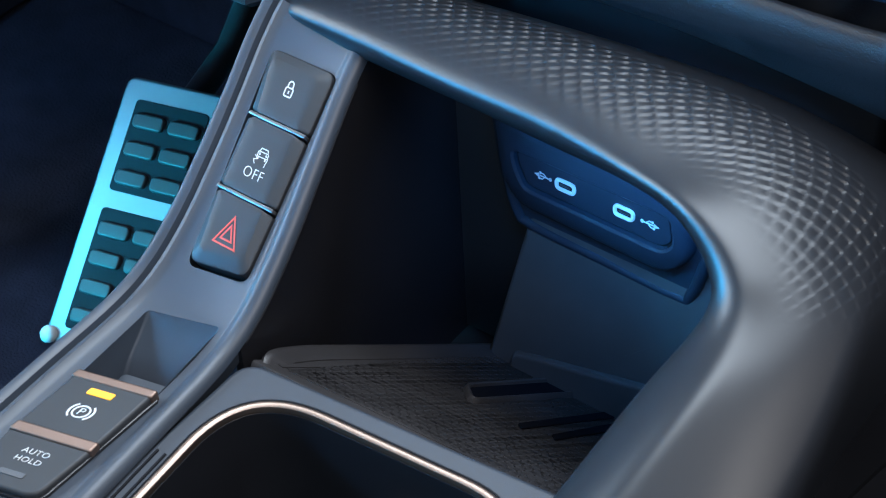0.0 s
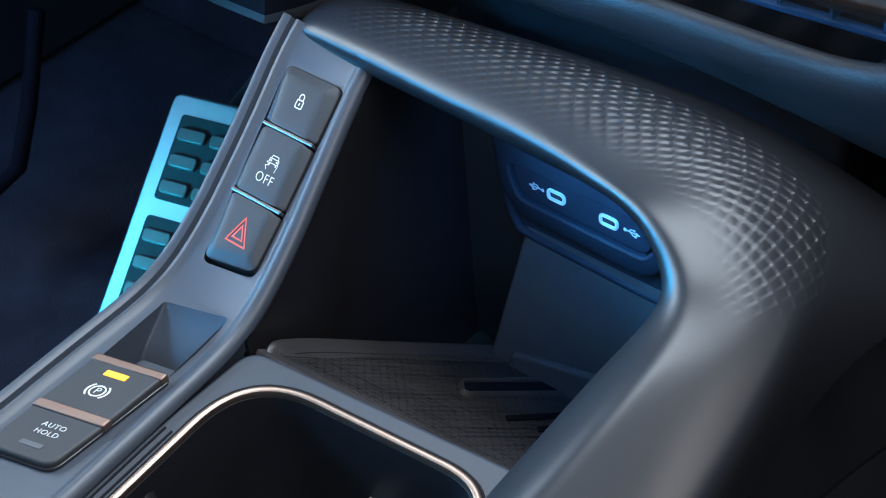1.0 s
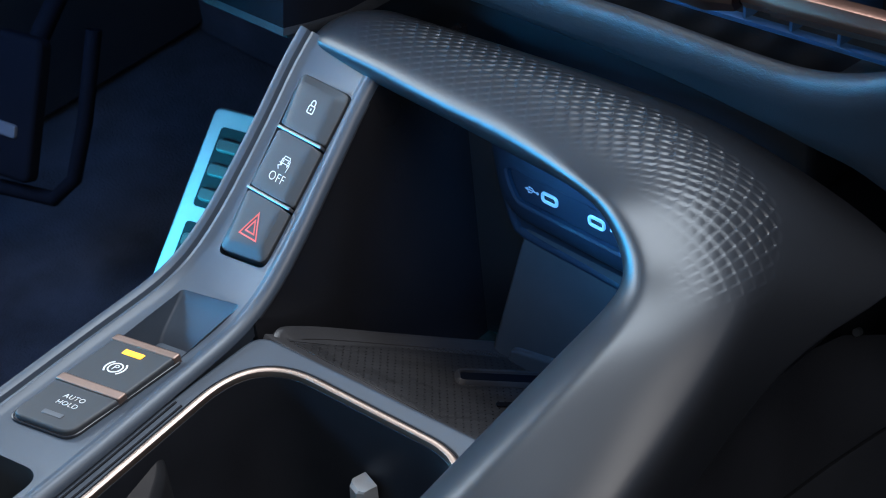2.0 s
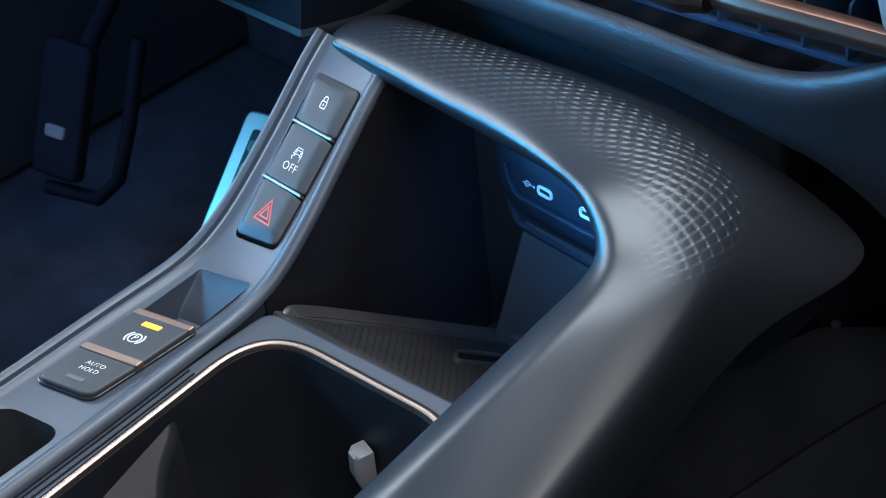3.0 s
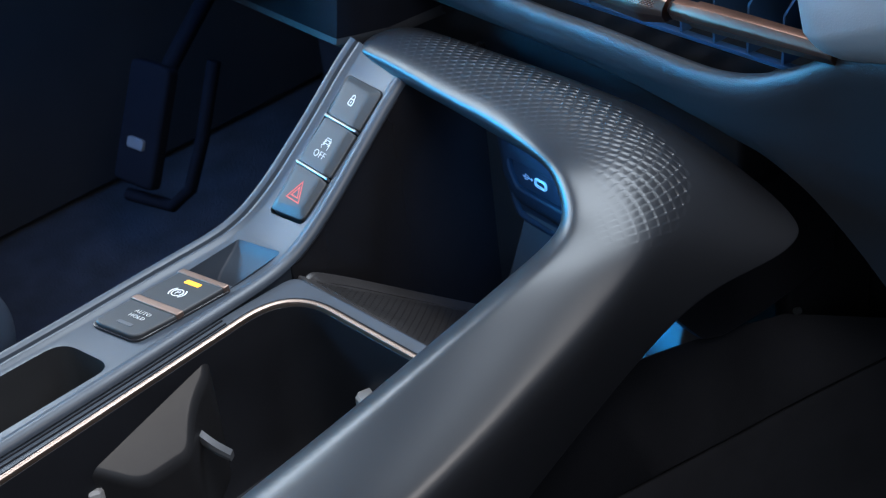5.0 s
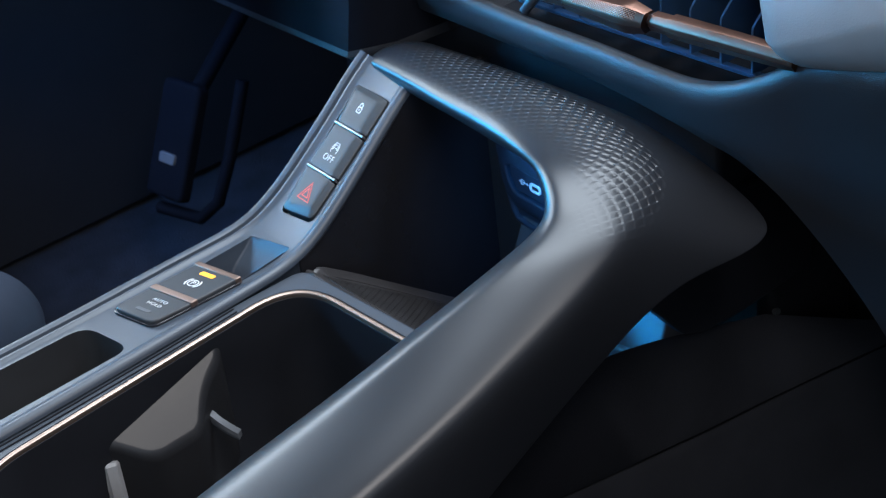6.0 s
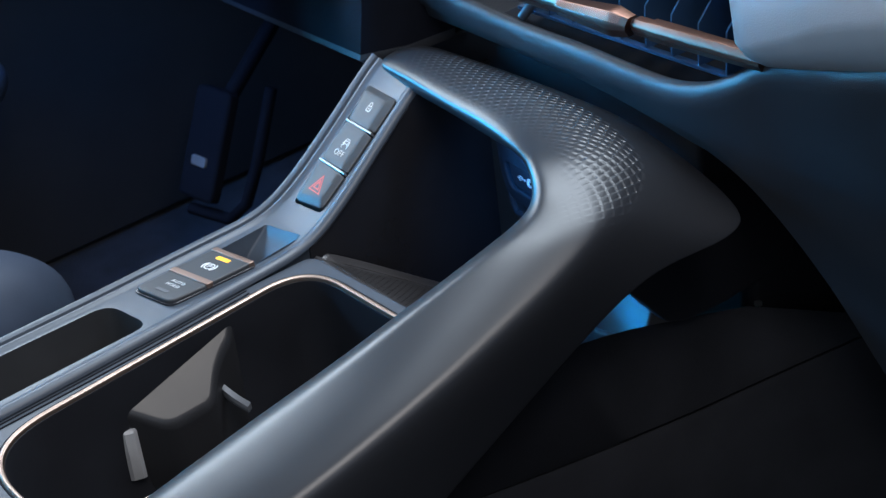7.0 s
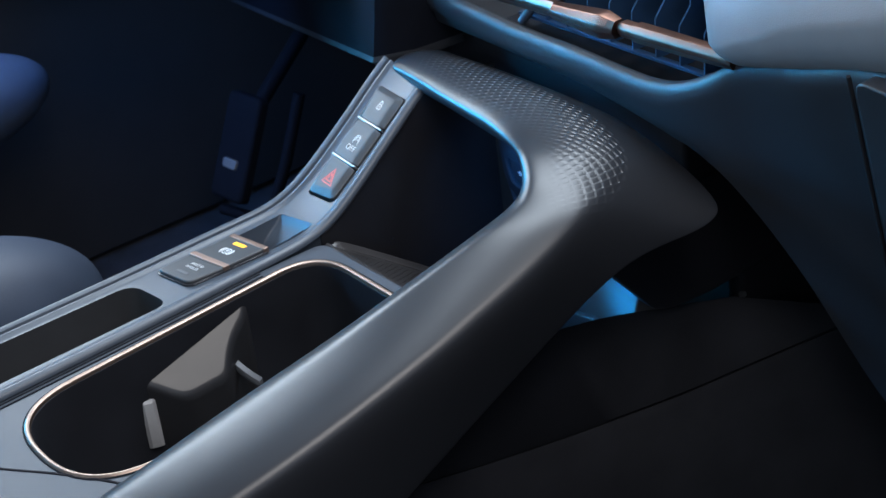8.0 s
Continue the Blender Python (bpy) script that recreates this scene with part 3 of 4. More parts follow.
lp = rounded([(0.0575, -0.0045), (0.1225, -0.0055), (0.1270, -0.0005), (0.1250, 0.0115), (0.0520, 0.0115), (0.0535, 0.0040)], 0.0025, 4)
part("socket_plate", slab(lp, on_usb, 0.001, 0.0088, 0.0006, 2), USBSKIN, usb)
hole = inset(lp, -0.0012)


def matched(loop, n, centre=(0.0895, 0.004)):
    """n points of a loop at even angles round a centre."""
    ang = sorted((math.atan2((p.y - centre[1]) * 4, p.x - centre[0]), p.x, p.y) for p in loop)
    a = [q[0] for q in ang]
    xs = np.interp(np.linspace(-math.pi, math.pi, n, endpoint=False), a, [q[1] for q in ang], period=2 * math.pi)
    zs = np.interp(np.linspace(-math.pi, math.pi, n, endpoint=False), a, [q[2] for q in ang], period=2 * math.pi)
    return [Vector(p) for p in zip(xs, zs)]


wide, tight = matched(SURROUND, 96), matched(hole, 96)
rings = [[on_usb(p.x, p.y, h) for p in r] for r, h in ((wide, 0.002), (wide, 0.0070), (inset(wide, 0.0010), 0.0088), (inset(wide, 0.0026), 0.0098), (inset(tight, -0.0030), 0.0106), (inset(tight, -0.0012), 0.0108), (tight, 0.0100), (tight, 0.0010))]
part("raised_surround", loft(rings, cap=False), USBSKIN, usb, "raised lip round the sockets")
edge = [on_usb(x, z, 0.0040) for x, z in ((0.0375, 0.036), (0.0410, 0.010), (0.0440, -0.010), (0.0490, -0.0270), (0.0560, -0.0310), (0.0900, -0.0325), (0.1270, -0.0335), (0.1350, -0.0290), (0.1420, 0.0))]
part("outer_rim", tube(catmull(edge, 50), 0.0026, 10), USBSKIN, usb, "rounded outer rim")
for cx in (0.0764, 0.1046):
    bm = bmesh.new()
    ring = rounded([(cx - 0.0044, 0.0040 - 0.0025), (cx + 0.0044, 0.0040 - 0.0025), (cx + 0.0044, 0.0040 + 0.0025), (cx - 0.0044, 0.0040 + 0.0025)], 0.0020, 6)
    rings = [[on_usb(p.x, p.y, h) for p in inset(ring, d)] for d, h in ((-0.0007, 0.0086), (-0.0007, 0.0094), (-0.0004, 0.0098), (0.0006, 0.0098), (0.0010, 0.0094), (0.0010, 0.0086))]
    sock = part("socket_ring", loft(rings, cap=False), SOCKET, usb, "pale grey socket ring")
    part("socket_hole", slab(inset(ring, 0.0007), on_usb, 0.008, 0.0089, 0.0001), GLOSS, sock)
    tongue = rounded([(cx - 0.0025, 0.0036), (cx + 0.0025, 0.0036), (cx + 0.0025, 0.0044), (cx - 0.0025, 0.0044)], 0.0003, 2)
    part("tongue", slab(tongue, on_usb, 0.0088, 0.0094, 0.0001), DARK, sock)
for cx, sgn in ((0.0656, -1), (0.1165, 1)):
    bm = bmesh.new()

    def on_sign(x, z, h, cx=cx, sgn=sgn):
        return on_usb(cx + sgn * 0.98 * x, 0.0040 + 1.15 * z, 0.0090 + h)
    stroke(bm, [(-0.0034, 0), (0.0030, 0)], 0.0005, on_sign, 0.0002)
    stroke(bm, [(-0.0016, 0), (-0.0002, 0.0013), (0.0012, 0.0013)], 0.0004, on_sign, 0.0002)
    stroke(bm, [(-0.0006, 0), (0.0006, -0.0013), (0.0018, -0.0013)], 0.0004, on_sign, 0.0002)
    stroke(bm, arc(-0.0034, 0, 0.0004, 0, 320, 8), 0.0008, on_sign, 0.0002, closed=True)
    stroke(bm, [(0.0012, 0.0013), (0.0020, 0.0013)], 0.0010, on_sign, 0.0002)
    stroke(bm, arc(0.0022, -0.0013, 0.0003, 0, 320, 8), 0.0006, on_sign, 0.0002, closed=True)
    stroke(bm, [(0.0026, 0.0006), (0.0040, 0), (0.0026, -0.0006)], 0.0005, on_sign, 0.0002, closed=True)
    part("usb_symbol", bm, INK, usb, "white trident symbol")

# ---- the bridge over the compartment and its arm ----
bridge = thing("console_bridge", "dark grey soft-touch bridge and grab arm with embossed diamond pattern", "car console")
INNER = [(-0.0463, 0.1563, 0.0547), (0.0048, 0.1497, 0.0582), (0.0568, 0.1444, 0.0628), (0.1067, 0.1354, 0.0697), (0.1426, 0.1252, 0.0788), (0.1691, 0.1121, 0.0848), (0.1896, 0.0964, 0.08), (0.1909, 0.0809, 0.0727), (0.1822, 0.0505, 0.0568), (0.1798, -0.0079, 0.0412), (0.1734, -0.0888, 0.0235), (0.171, -0.191, 0.0007), (0.1716, -0.3933, -0.0396)]
RIDGE = [(-0.0502, 0.1544, 0.063), (-0.0025, 0.148, 0.0698), (0.0463, 0.1399, 0.0747), (0.0954, 0.1335, 0.0811), (0.1376, 0.1241, 0.0874), (0.172, 0.1118, 0.0945), (0.1985, 0.0965, 0.0912), (0.208, 0.0775, 0.0838), (0.2086, 0.0331, 0.0749), (0.1997, -0.021, 0.0545), (0.1925, -0.0985, 0.0328), (0.1898, -0.198, 0.0132), (0.1915, -0.3968, -0.0234)]
EDGE = [(-0.0404, 0.1932, 0.0626), (0.0156, 0.1901, 0.0717), (0.0698, 0.1833, 0.082), (0.1215, 0.1748, 0.0913), (0.1733, 0.1683, 0.0955), (0.2135, 0.1575, 0.0904), (0.2319, 0.135, 0.0835), (0.243, 0.101, 0.078), (0.2512, 0.0574, 0.0635), (0.2565, -0.0034, 0.0508), (0.2577, -0.0889, 0.0315), (0.254, -0.1935, 0.0064), (0.2526, -0.3973, -0.0477)]
CREST = [(-0.044, 0.199, 0.056), (0.012, 0.197, 0.065), (0.064, 0.192, 0.0755), (0.115, 0.188, 0.083), (0.17, 0.186, 0.086), (0.224, 0.18, 0.0755), (0.246, 0.158, 0.06), (0.2425, 0.118, 0.047), (0.2445, 0.0577, 0.0316), (0.2485, -0.0025, 0.0133), (0.2518, -0.0829, -0.0109), (0.2509, -0.186, -0.0462), (0.2526, -0.3886, -0.1165)]
OUTER = [(-0.046, 0.204, 0.048), (0.006, 0.204, 0.056), (0.058, 0.202, 0.066), (0.110, 0.200, 0.073), (0.172, 0.200, 0.074), (0.244, 0.199, 0.057), (0.258, 0.183, 0.0475), (0.243, 0.13, 0.0365), (0.2356, 0.0567, -0.0035), (0.2364, -0.0015, -0.0333), (0.242, -0.0769, -0.0654), (0.2439, -0.1784, -0.1109), (0.2486, -0.38, -0.1973)]
PARAMS = list(np.linspace(0, 7.6, 640)) + list(np.linspace(7.65, 12, 90))
N_ST = len(PARAMS)


def eased(curve, reach=42, core=640):
    """Even out a sampled curve over neighbouring stations; its ends stay."""
    out = []
    for i, p in enumerate(curve):
        r = min(reach, i, core + 60 - i) if i < core + 60 else 0
        if r < 2:
            out.append(p)
            continue
        w = [math.cos(0.5 * math.pi * k / (r + 1)) ** 2 for k in range(-r, r + 1)]
        acc = Vector((0, 0, 0))
        for k in range(-r, r + 1):
            acc += curve[i + k] * w[k + r]
        out.append(acc / sum(w))
    return out


curves = inner, ridge, edge_line, crest, outer = tuple(eased(catmull(c, PARAMS)) for c in (INNER, RIDGE, EDGE, CREST, OUTER))
TOP_SPANS = 4


def spline(points, counts):
    """A cubic B-spline over control points; counts: samples on each of its spans."""
    out = []
    for k, n in enumerate(counts):
        a, b, c, d = points[k:k + 4]
        for j in range(n):
            t = j / n
            out.append(((1 - t) ** 3 * a + (3 * t ** 3 - 6 * t * t + 4) * b + (-3 * t ** 3 + 3 * t * t + 3 * t + 1) * c + t ** 3 * d) / 6)
    return out


def section(i):
    """A ring round the bridge: under side, inner lip, crowned top, outer side."""
    a, b, d, k, e = (cv[i] for cv in curves)
    under_out = e + (a - e) * 0.14 - Vector((0, 0, 0.003))
    under_in = a + (e - a) * 0.24 - Vector((0, 0, 0.005))
    crown = Vector((0, 0, 0.0105 - 0.0005 * fade(PARAMS[i], 3.5, 5.5) - 0.0010 * fade(PARAMS[i], 6.0, 8.5)))
    on_arm = float(fade(PARAMS[i], 6.2, 8.4))
    mid = b.lerp(d, 0.5 + 0.20 * float(fade(PARAMS[i], 2.5, 5.0)) - 0.06 * on_arm) + crown
    g = float(fade(PARAMS[i], 1.5, 4.0))
    top = [(1 - f) ** 2 * b + 2 * f * (1 - f) * mid + f * f * d for f in (0.25 - 0.13 * g, 0.50 - 0.05 * g, 0.75 + 0.04 * g - 0.06 * on_arm)]
    pts = [under_in, under_in, under_in, a.lerp(under_in, 0.25), a, a.lerp(b, 0.55) + (a - e).normalized() * 0.0020, b] + top + [d, k, e, e, under_out, under_out, under_out]
    ring = spline(pts, [2, 3, 5, 7, 9] + [21] * TOP_SPANS + [9, 8, 5, 4, 3])
    end = max(0.0, 1 - i / 26)
    if end > 0:
        w = math.sqrt(1 - end * end) * 0.5 + 0.5
        mid = (a + d) / 2
        ring = [mid + (p - mid) * w for p in ring]
    return ring


grid = []
acc = 0.0
prev = None
for i in range(N_ST):
    ring = section(i)
    if prev is not None:
        acc += (ridge[i].lerp(edge_line[i], 0.7) - prev).length
    prev = ridge[i].lerp(edge_line[i], 0.7)
    grid.append((acc, ring))
N_CR = len(grid[0][1])
LO, HI = 26, 26 + 21 * TOP_SPANS


def emboss(u, v):
    """Depth of the tilted diamond scales, each sinking to its outer tip; u along the bridge, v across, in metres."""
    p, q = u / 0.0041, v / 0.0034
    a, b = (p + q) * 0.5, (p - q) * 0.5
    fa, fb = a - math.floor(a), b - math.floor(b)
    return 1.25 * (1 - fa) * fb * fade(fa, 0.0, 0.18) * (1 - fade(fb, 0.82, 1.0))


skin = []
for i, (u, ring) in enumerate(grid):
    row = []
    nxt = grid[min(i + 1, N_ST - 1)][1]
    prv = grid[max(i - 1, 0)][1]
    span_v = [0.0]
    for j in range(1, N_CR):
        span_v.append(span_v[-1] + (ring[j] - ring[j - 1]).length)
    for j, p in enumerate(ring):
        q = Vector(p)
        v = span_v[HI] - span_v[j]
        if LO < j < HI:
            f = (j - LO) / (HI - LO)
            m = fade(f, 0.06 + 0.16 * fade(u, 0.10, 0.22), 0.62) * (1 - fade(f, 0.955, 0.985)) * fade(u, 0.012, 0.05) * (1 - fade(u, 0.262, 0.316))
            if m > 0:
                nrm = (nxt[j] - prv[j]).cross(ring[min(j + 1, N_CR - 1)] - ring[j - 1])
                nrm.normalize()
                if nrm.z < 0:
                    nrm = -nrm
                q = q - nrm * 0.00090 * m * emboss(u, v)
        row.append(q)
    skin.append(row)
PANEL_END = next(i for i, g in enumerate(grid) if g[0] > 0.330)


def patch(i0, i1, j0, j1, cap0=False, cap1=False):
    """One stretch of the bridge's skin, from its grid of points."""
    bm = bmesh.new()
    full = j1 - j0 >= N_CR
    cols = range(N_CR) if full else range(j0, j1 + 1)
    rows = [[bm.verts.new(skin[i][j]) for j in cols] for i in range(i0, i1 + 1)]
    for a, b in zip(rows, rows[1:]):
        for j in range(len(a) - 1):
            bm.faces.new((a[j], a[j + 1], b[j + 1], b[j]))
        if full:
            bm.faces.new((a[-1], a[0], b[0], b[-1]))
    if cap0:
        bm.faces.new(rows[0][::-1])
    if cap1:
        bm.faces.new(rows[-1])
    return bm


part("end_nose", patch(0, 26, 0, N_CR, cap0=True), SOFT, bridge, smooth=28)
part("inner_edge", patch(26, PANEL_END, 0, LO), SOFT, bridge, "smooth rounded inner edge", smooth=28)
part("diamond_panel", patch(26, PANEL_END, LO, HI + 1), SOFT, bridge, "embossed diamond scale surface", smooth=28)
part("outer_skirt", patch(26, PANEL_END, HI + 1, N_CR - 1), SOFT, bridge, smooth=28)
part("grab_arm", patch(PANEL_END, N_ST - 1, 0, N_CR, cap1=True), SOFT, bridge, "smooth sloping grab arm", smooth=28)

# ---- lower side of the console ----
lower = thing("lower_console", "black plastic lower console with a long seam", "car console")


def strip(rows, mat, parent, name, n=40, thick=None, label=""):
    cs = [catmull(r, n) for r in rows]
    rings = [[c[i] for c in cs] for i in range(n)]
    return part(name, loft(rings, closed=False, cap=False), mat, parent, label)


SEAM = [(0.200, -0.45, 0.030), (0.200, -0.10, -0.056), (0.203, 0.057, -0.0925), (0.210, 0.177, -0.1100), (0.222, 0.240, -0.1080), (0.26, 0.33, -0.085)]
TOPE = [(0.200, -0.45, -0.06), (0.200, -0.10, -0.020), (0.1982, 0.0621, -0.0186), (0.1928, 0.1326, -0.0324), (0.1854, 0.2046, -0.0597), (0.1900, 0.262, -0.0765)]
strip([[(x - 0.012, y, z - 0.03) for x, y, z in TOPE], [(x - 0.004, y, z - 0.003) for x, y, z in TOPE], TOPE,
       SEAM, [(x - 0.006, y, z - 0.010) for x, y, z in SEAM]], MATT, lower, "upper_panel")
strip([[(x - 0.003, y, z - 0.0035) for x, y, z in SEAM], [(x + 0.0010, y, z - 0.0014) for x, y, z in SEAM],
       [(0.205, -0.45, 0.024), (0.205, -0.10, -0.062), (0.208, 0.057, -0.0985), (0.215, 0.177, -0.1160), (0.227, 0.240, -0.1140), (0.263, 0.33, -0.091)],
       [(0.212, -0.45, -0.16), (0.212, -0.10, -0.17), (0.214, 0.06, -0.18), (0.224, 0.177, -0.19), (0.24, 0.240, -0.19), (0.28, 0.33, -0.18)],
       [(0.22, -0.45, -0.40), (0.22, -0.10, -0.40), (0.22, 0.06, -0.40), (0.24, 0.165, -0.40), (0.28, 0.215, -0.40), (0.33, 0.30, -0.40)]], MATT, lower, "lower_panel")
part("shelf_floor", box((-0.02, -0.45, -0.150), (0.177, 0.36, -0.142)), DARK, lower)
leg = rounded([(0.150, 0.03), (0.150, 0.0), (0.160, -0.012), (0.1745, -0.0305), (0.1885, -0.0490), (0.205, -0.0560), (0.239, -0.0590), (0.30, -0.056), (0.30, 0.03), (0.20, 0.03)], 0.004, 3)
part("support_leg", slab(leg, lambda y, z, h: Vector((0.190 + h, y, z)), -0.005, 0.005, 0.002), CUPWALL, lower, "black bracket below the bridge")
# added black block, standing in for shade in the gap behind the leg
part("gap_blackout", box((0.168, 0.275, -0.40), (0.184, 0.351, 0.018), 0.003), CUPWALL, lower, "added black block that darkens the gap beside the tunnel")
part("fastener", tube([(0.196, 0.2640, -0.0728), (0.196, 0.2672, -0.0742)], 0.0021), STEEL, lower, "small round metal fastener")

# ---- dashboard ----
dash = thing("dashboard", "dark blue-grey grained dashboard with an air vent opening", "dashboard")
LIPX = (-0.075, -0.065, -0.05, 0.06, 0.12, 0.175, 0.203, 0.2275, 0.2527, 0.2815, 0.33, 0.40, 0.62, 0.95)
LIPZ = (0.1000, 0.1035, 0.1065, 0.1080, 0.1120, 0.1145, 0.1175, 0.1255, 0.1400, 0.1590, 0.172, 0.190, 0.20, 0.20)
BOTZ = (0.070, 0.074, 0.0785, 0.085, 0.0870, 0.0845, 0.0800, 0.0725, 0.0480, -0.006, -0.11, -0.16, -0.16, -0.16)


LEAN = 0.30


def lip(profile, n=90):
    rings = []
    cs = catmull([(x, z, b) for x, z, b in zip(LIPX, LIPZ, BOTZ)], n)
    for x, z, b in cs:
        rings.append([Vector((x, y + (LEAN * max(0.0, z - b - 0.030) if k else 0.0), (z + h if k == 0 else b + h))) for y, h, k in profile])
    return rings


PROFILE = ((0.240, -0.014, 0), (0.2060, -0.013, 0), (0.2035, -0.010, 0), (0.2022, -0.004, 0), (0.2008, 0.0010, 0), (0.1985, 0.0034, 0), (0.1955, 0.0040, 0), (0.1928, 0.0028, 0), (0.1910, 0.0002, 0), (0.1902, -0.0035, 0), (0.1905, -0.008, 0), (0.1925, -0.014, 0), (0.1945, 0.012, 1), (0.1965, 0.004, 1), (0.2000, 0.0005, 1), (0.2060, 0.0, 1), (0.26, 0.0, 1))
part("lower_lip", loft(lip(PROFILE), closed=False, cap=False), DASHSKIN, dash)
part("seam", tube([(0.371 - (0.15 - z) * 0.06, 0.1935 + LEAN * (0.142 - z), z) for z in (0.19, 0.10, 0.04, -0.05, -0.14)], 0.0013), MATT, dash, "dark seam of the glove box")
part("glovebox_door", slab(rounded([(0.358, -0.15), (0.80, -0.15), (0.80, 0.190), (0.377, 0.190)], 0.010), lambda x, z, h: Vector((x, 0.194 - h + LEAN * (0.142 - z), z)), -0.01, 0.002, 0.002, 4), DASHSKIN, dash)
part("under_cover", box((-0.12, 0.225, 0.02), (0.190, 0.34, 0.076)), CUPWALL, dash)
# added black sheet that makes the gap between bridge and dash dark
part("underdash_blackout", box((-0.02, 0.352, -0.40), (1.10, 0.360, 0.115)), CUPWALL, dash, "added black sheet for the shade below the dashboard")

part("cowl", box((-0.62, 0.200, 0.300), (-0.17, 0.36, 0.350), 0.02), MATT, dash, "matt black instrument cowl")
# unseen box added to shade the vent and the back of the bridge
part("upper_shade_block", box((-0.70, 0.290, 0.19), (1.14, 0.55, 0.30), 0.02), DASHSKIN, dash)

vent = thing("air_vent", "dark air vent with upright vanes and a copper bar", "air vent")
part("backing", box((-0.05, 0.262, 0.10), (0.30, 0.27, 0.26)), GLOSS, vent)
part("sill", box((0.030, 0.2045, 0.092), (0.258, 0.262, 0.1035), 0.001), MATT, vent)
RAIL = lambda x: 0.1170 + (x - 0.09) * 0.09
bm = loft([[Vector((x, y, RAIL(x) + z)) for y, z in ((0.2095, -0.0032), (0.2085, -0.0022), (0.2085, -0.0004), (0.2100, 0.0), (0.2130, -0.0004), (0.2130, -0.0032))] for x in np.linspace(0.045, 0.262, 12)])
part("lower_rail", bm, VANE, vent)
for k in range(10):
    x = 0.054 + 0.0220 * k
    z = RAIL(x)
    pts = [(0.2092, z - 0.001), (0.2092, z + 0.012), (0.2100, z + 0.026), (0.2140, z + 0.040), (0.2140, z + 0.075)]
    off = (0, 0, 0, 0.006, 0.006)
    rings = [[Vector((x + dx - 0.0007, y, zz)), Vector((x + dx + 0.0007, y, zz)), Vector((x + dx + 0.0007, y + 0.03, zz)), Vector((x + dx - 0.0007, y + 0.03, zz))] for (y, zz), dx in zip(pts, off)]
    part("vane", loft(rings), VANE, vent)


BAR_SECTION = ((-0.50, -1), (-1, -0.20), (-0.97, 0.20), (-0.88, 0.42), (-0.45, 0.94), (-0.25, 1), (0.6, 1), (1, 0.6), (1, -0.6), (0.6, -1))


def bar(x0, x1, w, h, y=0.1925, n=10, size=lambda e: 1.0):
    """A chamfered bar along the vent; size: its scale from one end to the other."""
    rings = []
    for x in np.linspace(x0, x1, n):
        z = 0.1475 + (x - 0.1665) * 0.115
        k = size((x - x0) / (x1 - x0))
        rings.append([Vector((x, y + a * w * k, z + b * h * k)) for a, b in BAR_SECTION])
    return loft(rings)


def wedge(e):
    return 0.62 + 0.38 * min(1.0, e / 0.78) - 0.30 * max(0.0, e - 0.78) / 0.22


part("copper_bar", bar(0.190, 0.276, 0.0060, 0.0057, size=lambda e: 1 - 0.16 * e * e), VENTBAR, vent, "satin copper bar", smooth=25)
part("bar_joint", bar(0.1770, 0.1895, 0.0050, 0.0048), VENTBAR, vent, smooth=25)
part("joint_gap", bar(0.1748, 0.1772, 0.0040, 0.0044, n=3), GLOSS, vent, "dark joint")
knob = part("slider_knob", bar(0.112, 0.1750, 0.0080, 0.0083, y=0.190, n=24, size=wedge), VENTBAR, vent, "knurled copper slider knob", smooth=25)
studs = bmesh.new()
for a in range(30):
    for b in range(7):
        x = 0.1130 + 0.0019 * (a + 0.5 * (b % 2))
        k = wedge((x - 0.112) / 0.063)
        u, v = -0.90 + 0.068 * b, 0.39 + 0.084 * b
        c = Vector((x, 0.190 + u * 0.0080 * k, 0.1475 + (x - 0.1665) * 0.115 + v * 0.0083 * k))
        r = [studs.verts.new(c + Vector(d)) for d in ((-0.0009, 0, 0), (0, -0.0003, -0.0004), (0.0009, 0, 0), (0, 0.0003, 0.0004))]
        t = studs.verts.new(c + Vector((0, -0.00045, 0.00035)))
        for q in range(4):
            studs.faces.new((r[q], r[(q + 1) % 4], t))
part("knurl", studs, VENTBAR, knob, "fine diamond knurling", smooth=5)
part("copper_bar", bar(0.02, 0.1125, 0.0052, 0.0055), VENTBAR, vent, smooth=25)
part("strut", tube([(0.060, 0.200, 0.113), (0.066, 0.203, 0.122), (0.071, 0.215, 0.140), (0.072, 0.23, 0.17)], 0.0032), SATIN, vent, "curved grey strut")

pad = thing("dash_pad", "smooth grey dashboard pad with a rounded lower edge", "dashboard")
PAD_LOW = [(0.266, 0.153, 0.014), (0.288, 0.157, 0.019), (0.311, 0.163, 0.025), (0.379, 0.183, 0.040), (0.62, 0.255, 0.052), (0.95, 0.33, 0.036)]
face, under = [], []
stations = catmull(PAD_LOW, [0.0, 0.05, 0.12, 0.22, 0.35, 0.5, 0.75] + list(np.linspace(1.0, 5.0, 28)))
for x, z0, r in stations:
    e = min(1.0, (x - 0.266) / 0.020)
    back = 0.022 * (1 - math.sqrt(max(0.0, 1 - (1 - e) ** 2)))
    skew = 0.76 * max(0.15, 1 - (x - 0.266) / 0.12)
    ring = [(0.290, z0 + 0.006), (0.225, z0 + 0.0008), (0.206, z0)]
    ring += [(0.206 - 0.026 * math.sin(a), z0 + r * (1 - math.cos(a))) for a in (0.2, 0.45, 0.7, 0.95, 1.2, 1.4)]
    ring += [(0.1795 + 0.5 * (z - z0 - r), z) for z in (z0 + r, z0 + r + 0.02, z0 + 0.09, z0 + 0.16)]
    pts = [Vector((x - skew * (z - z0), y + back, z)) for y, z in ring]
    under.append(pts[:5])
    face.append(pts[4:])
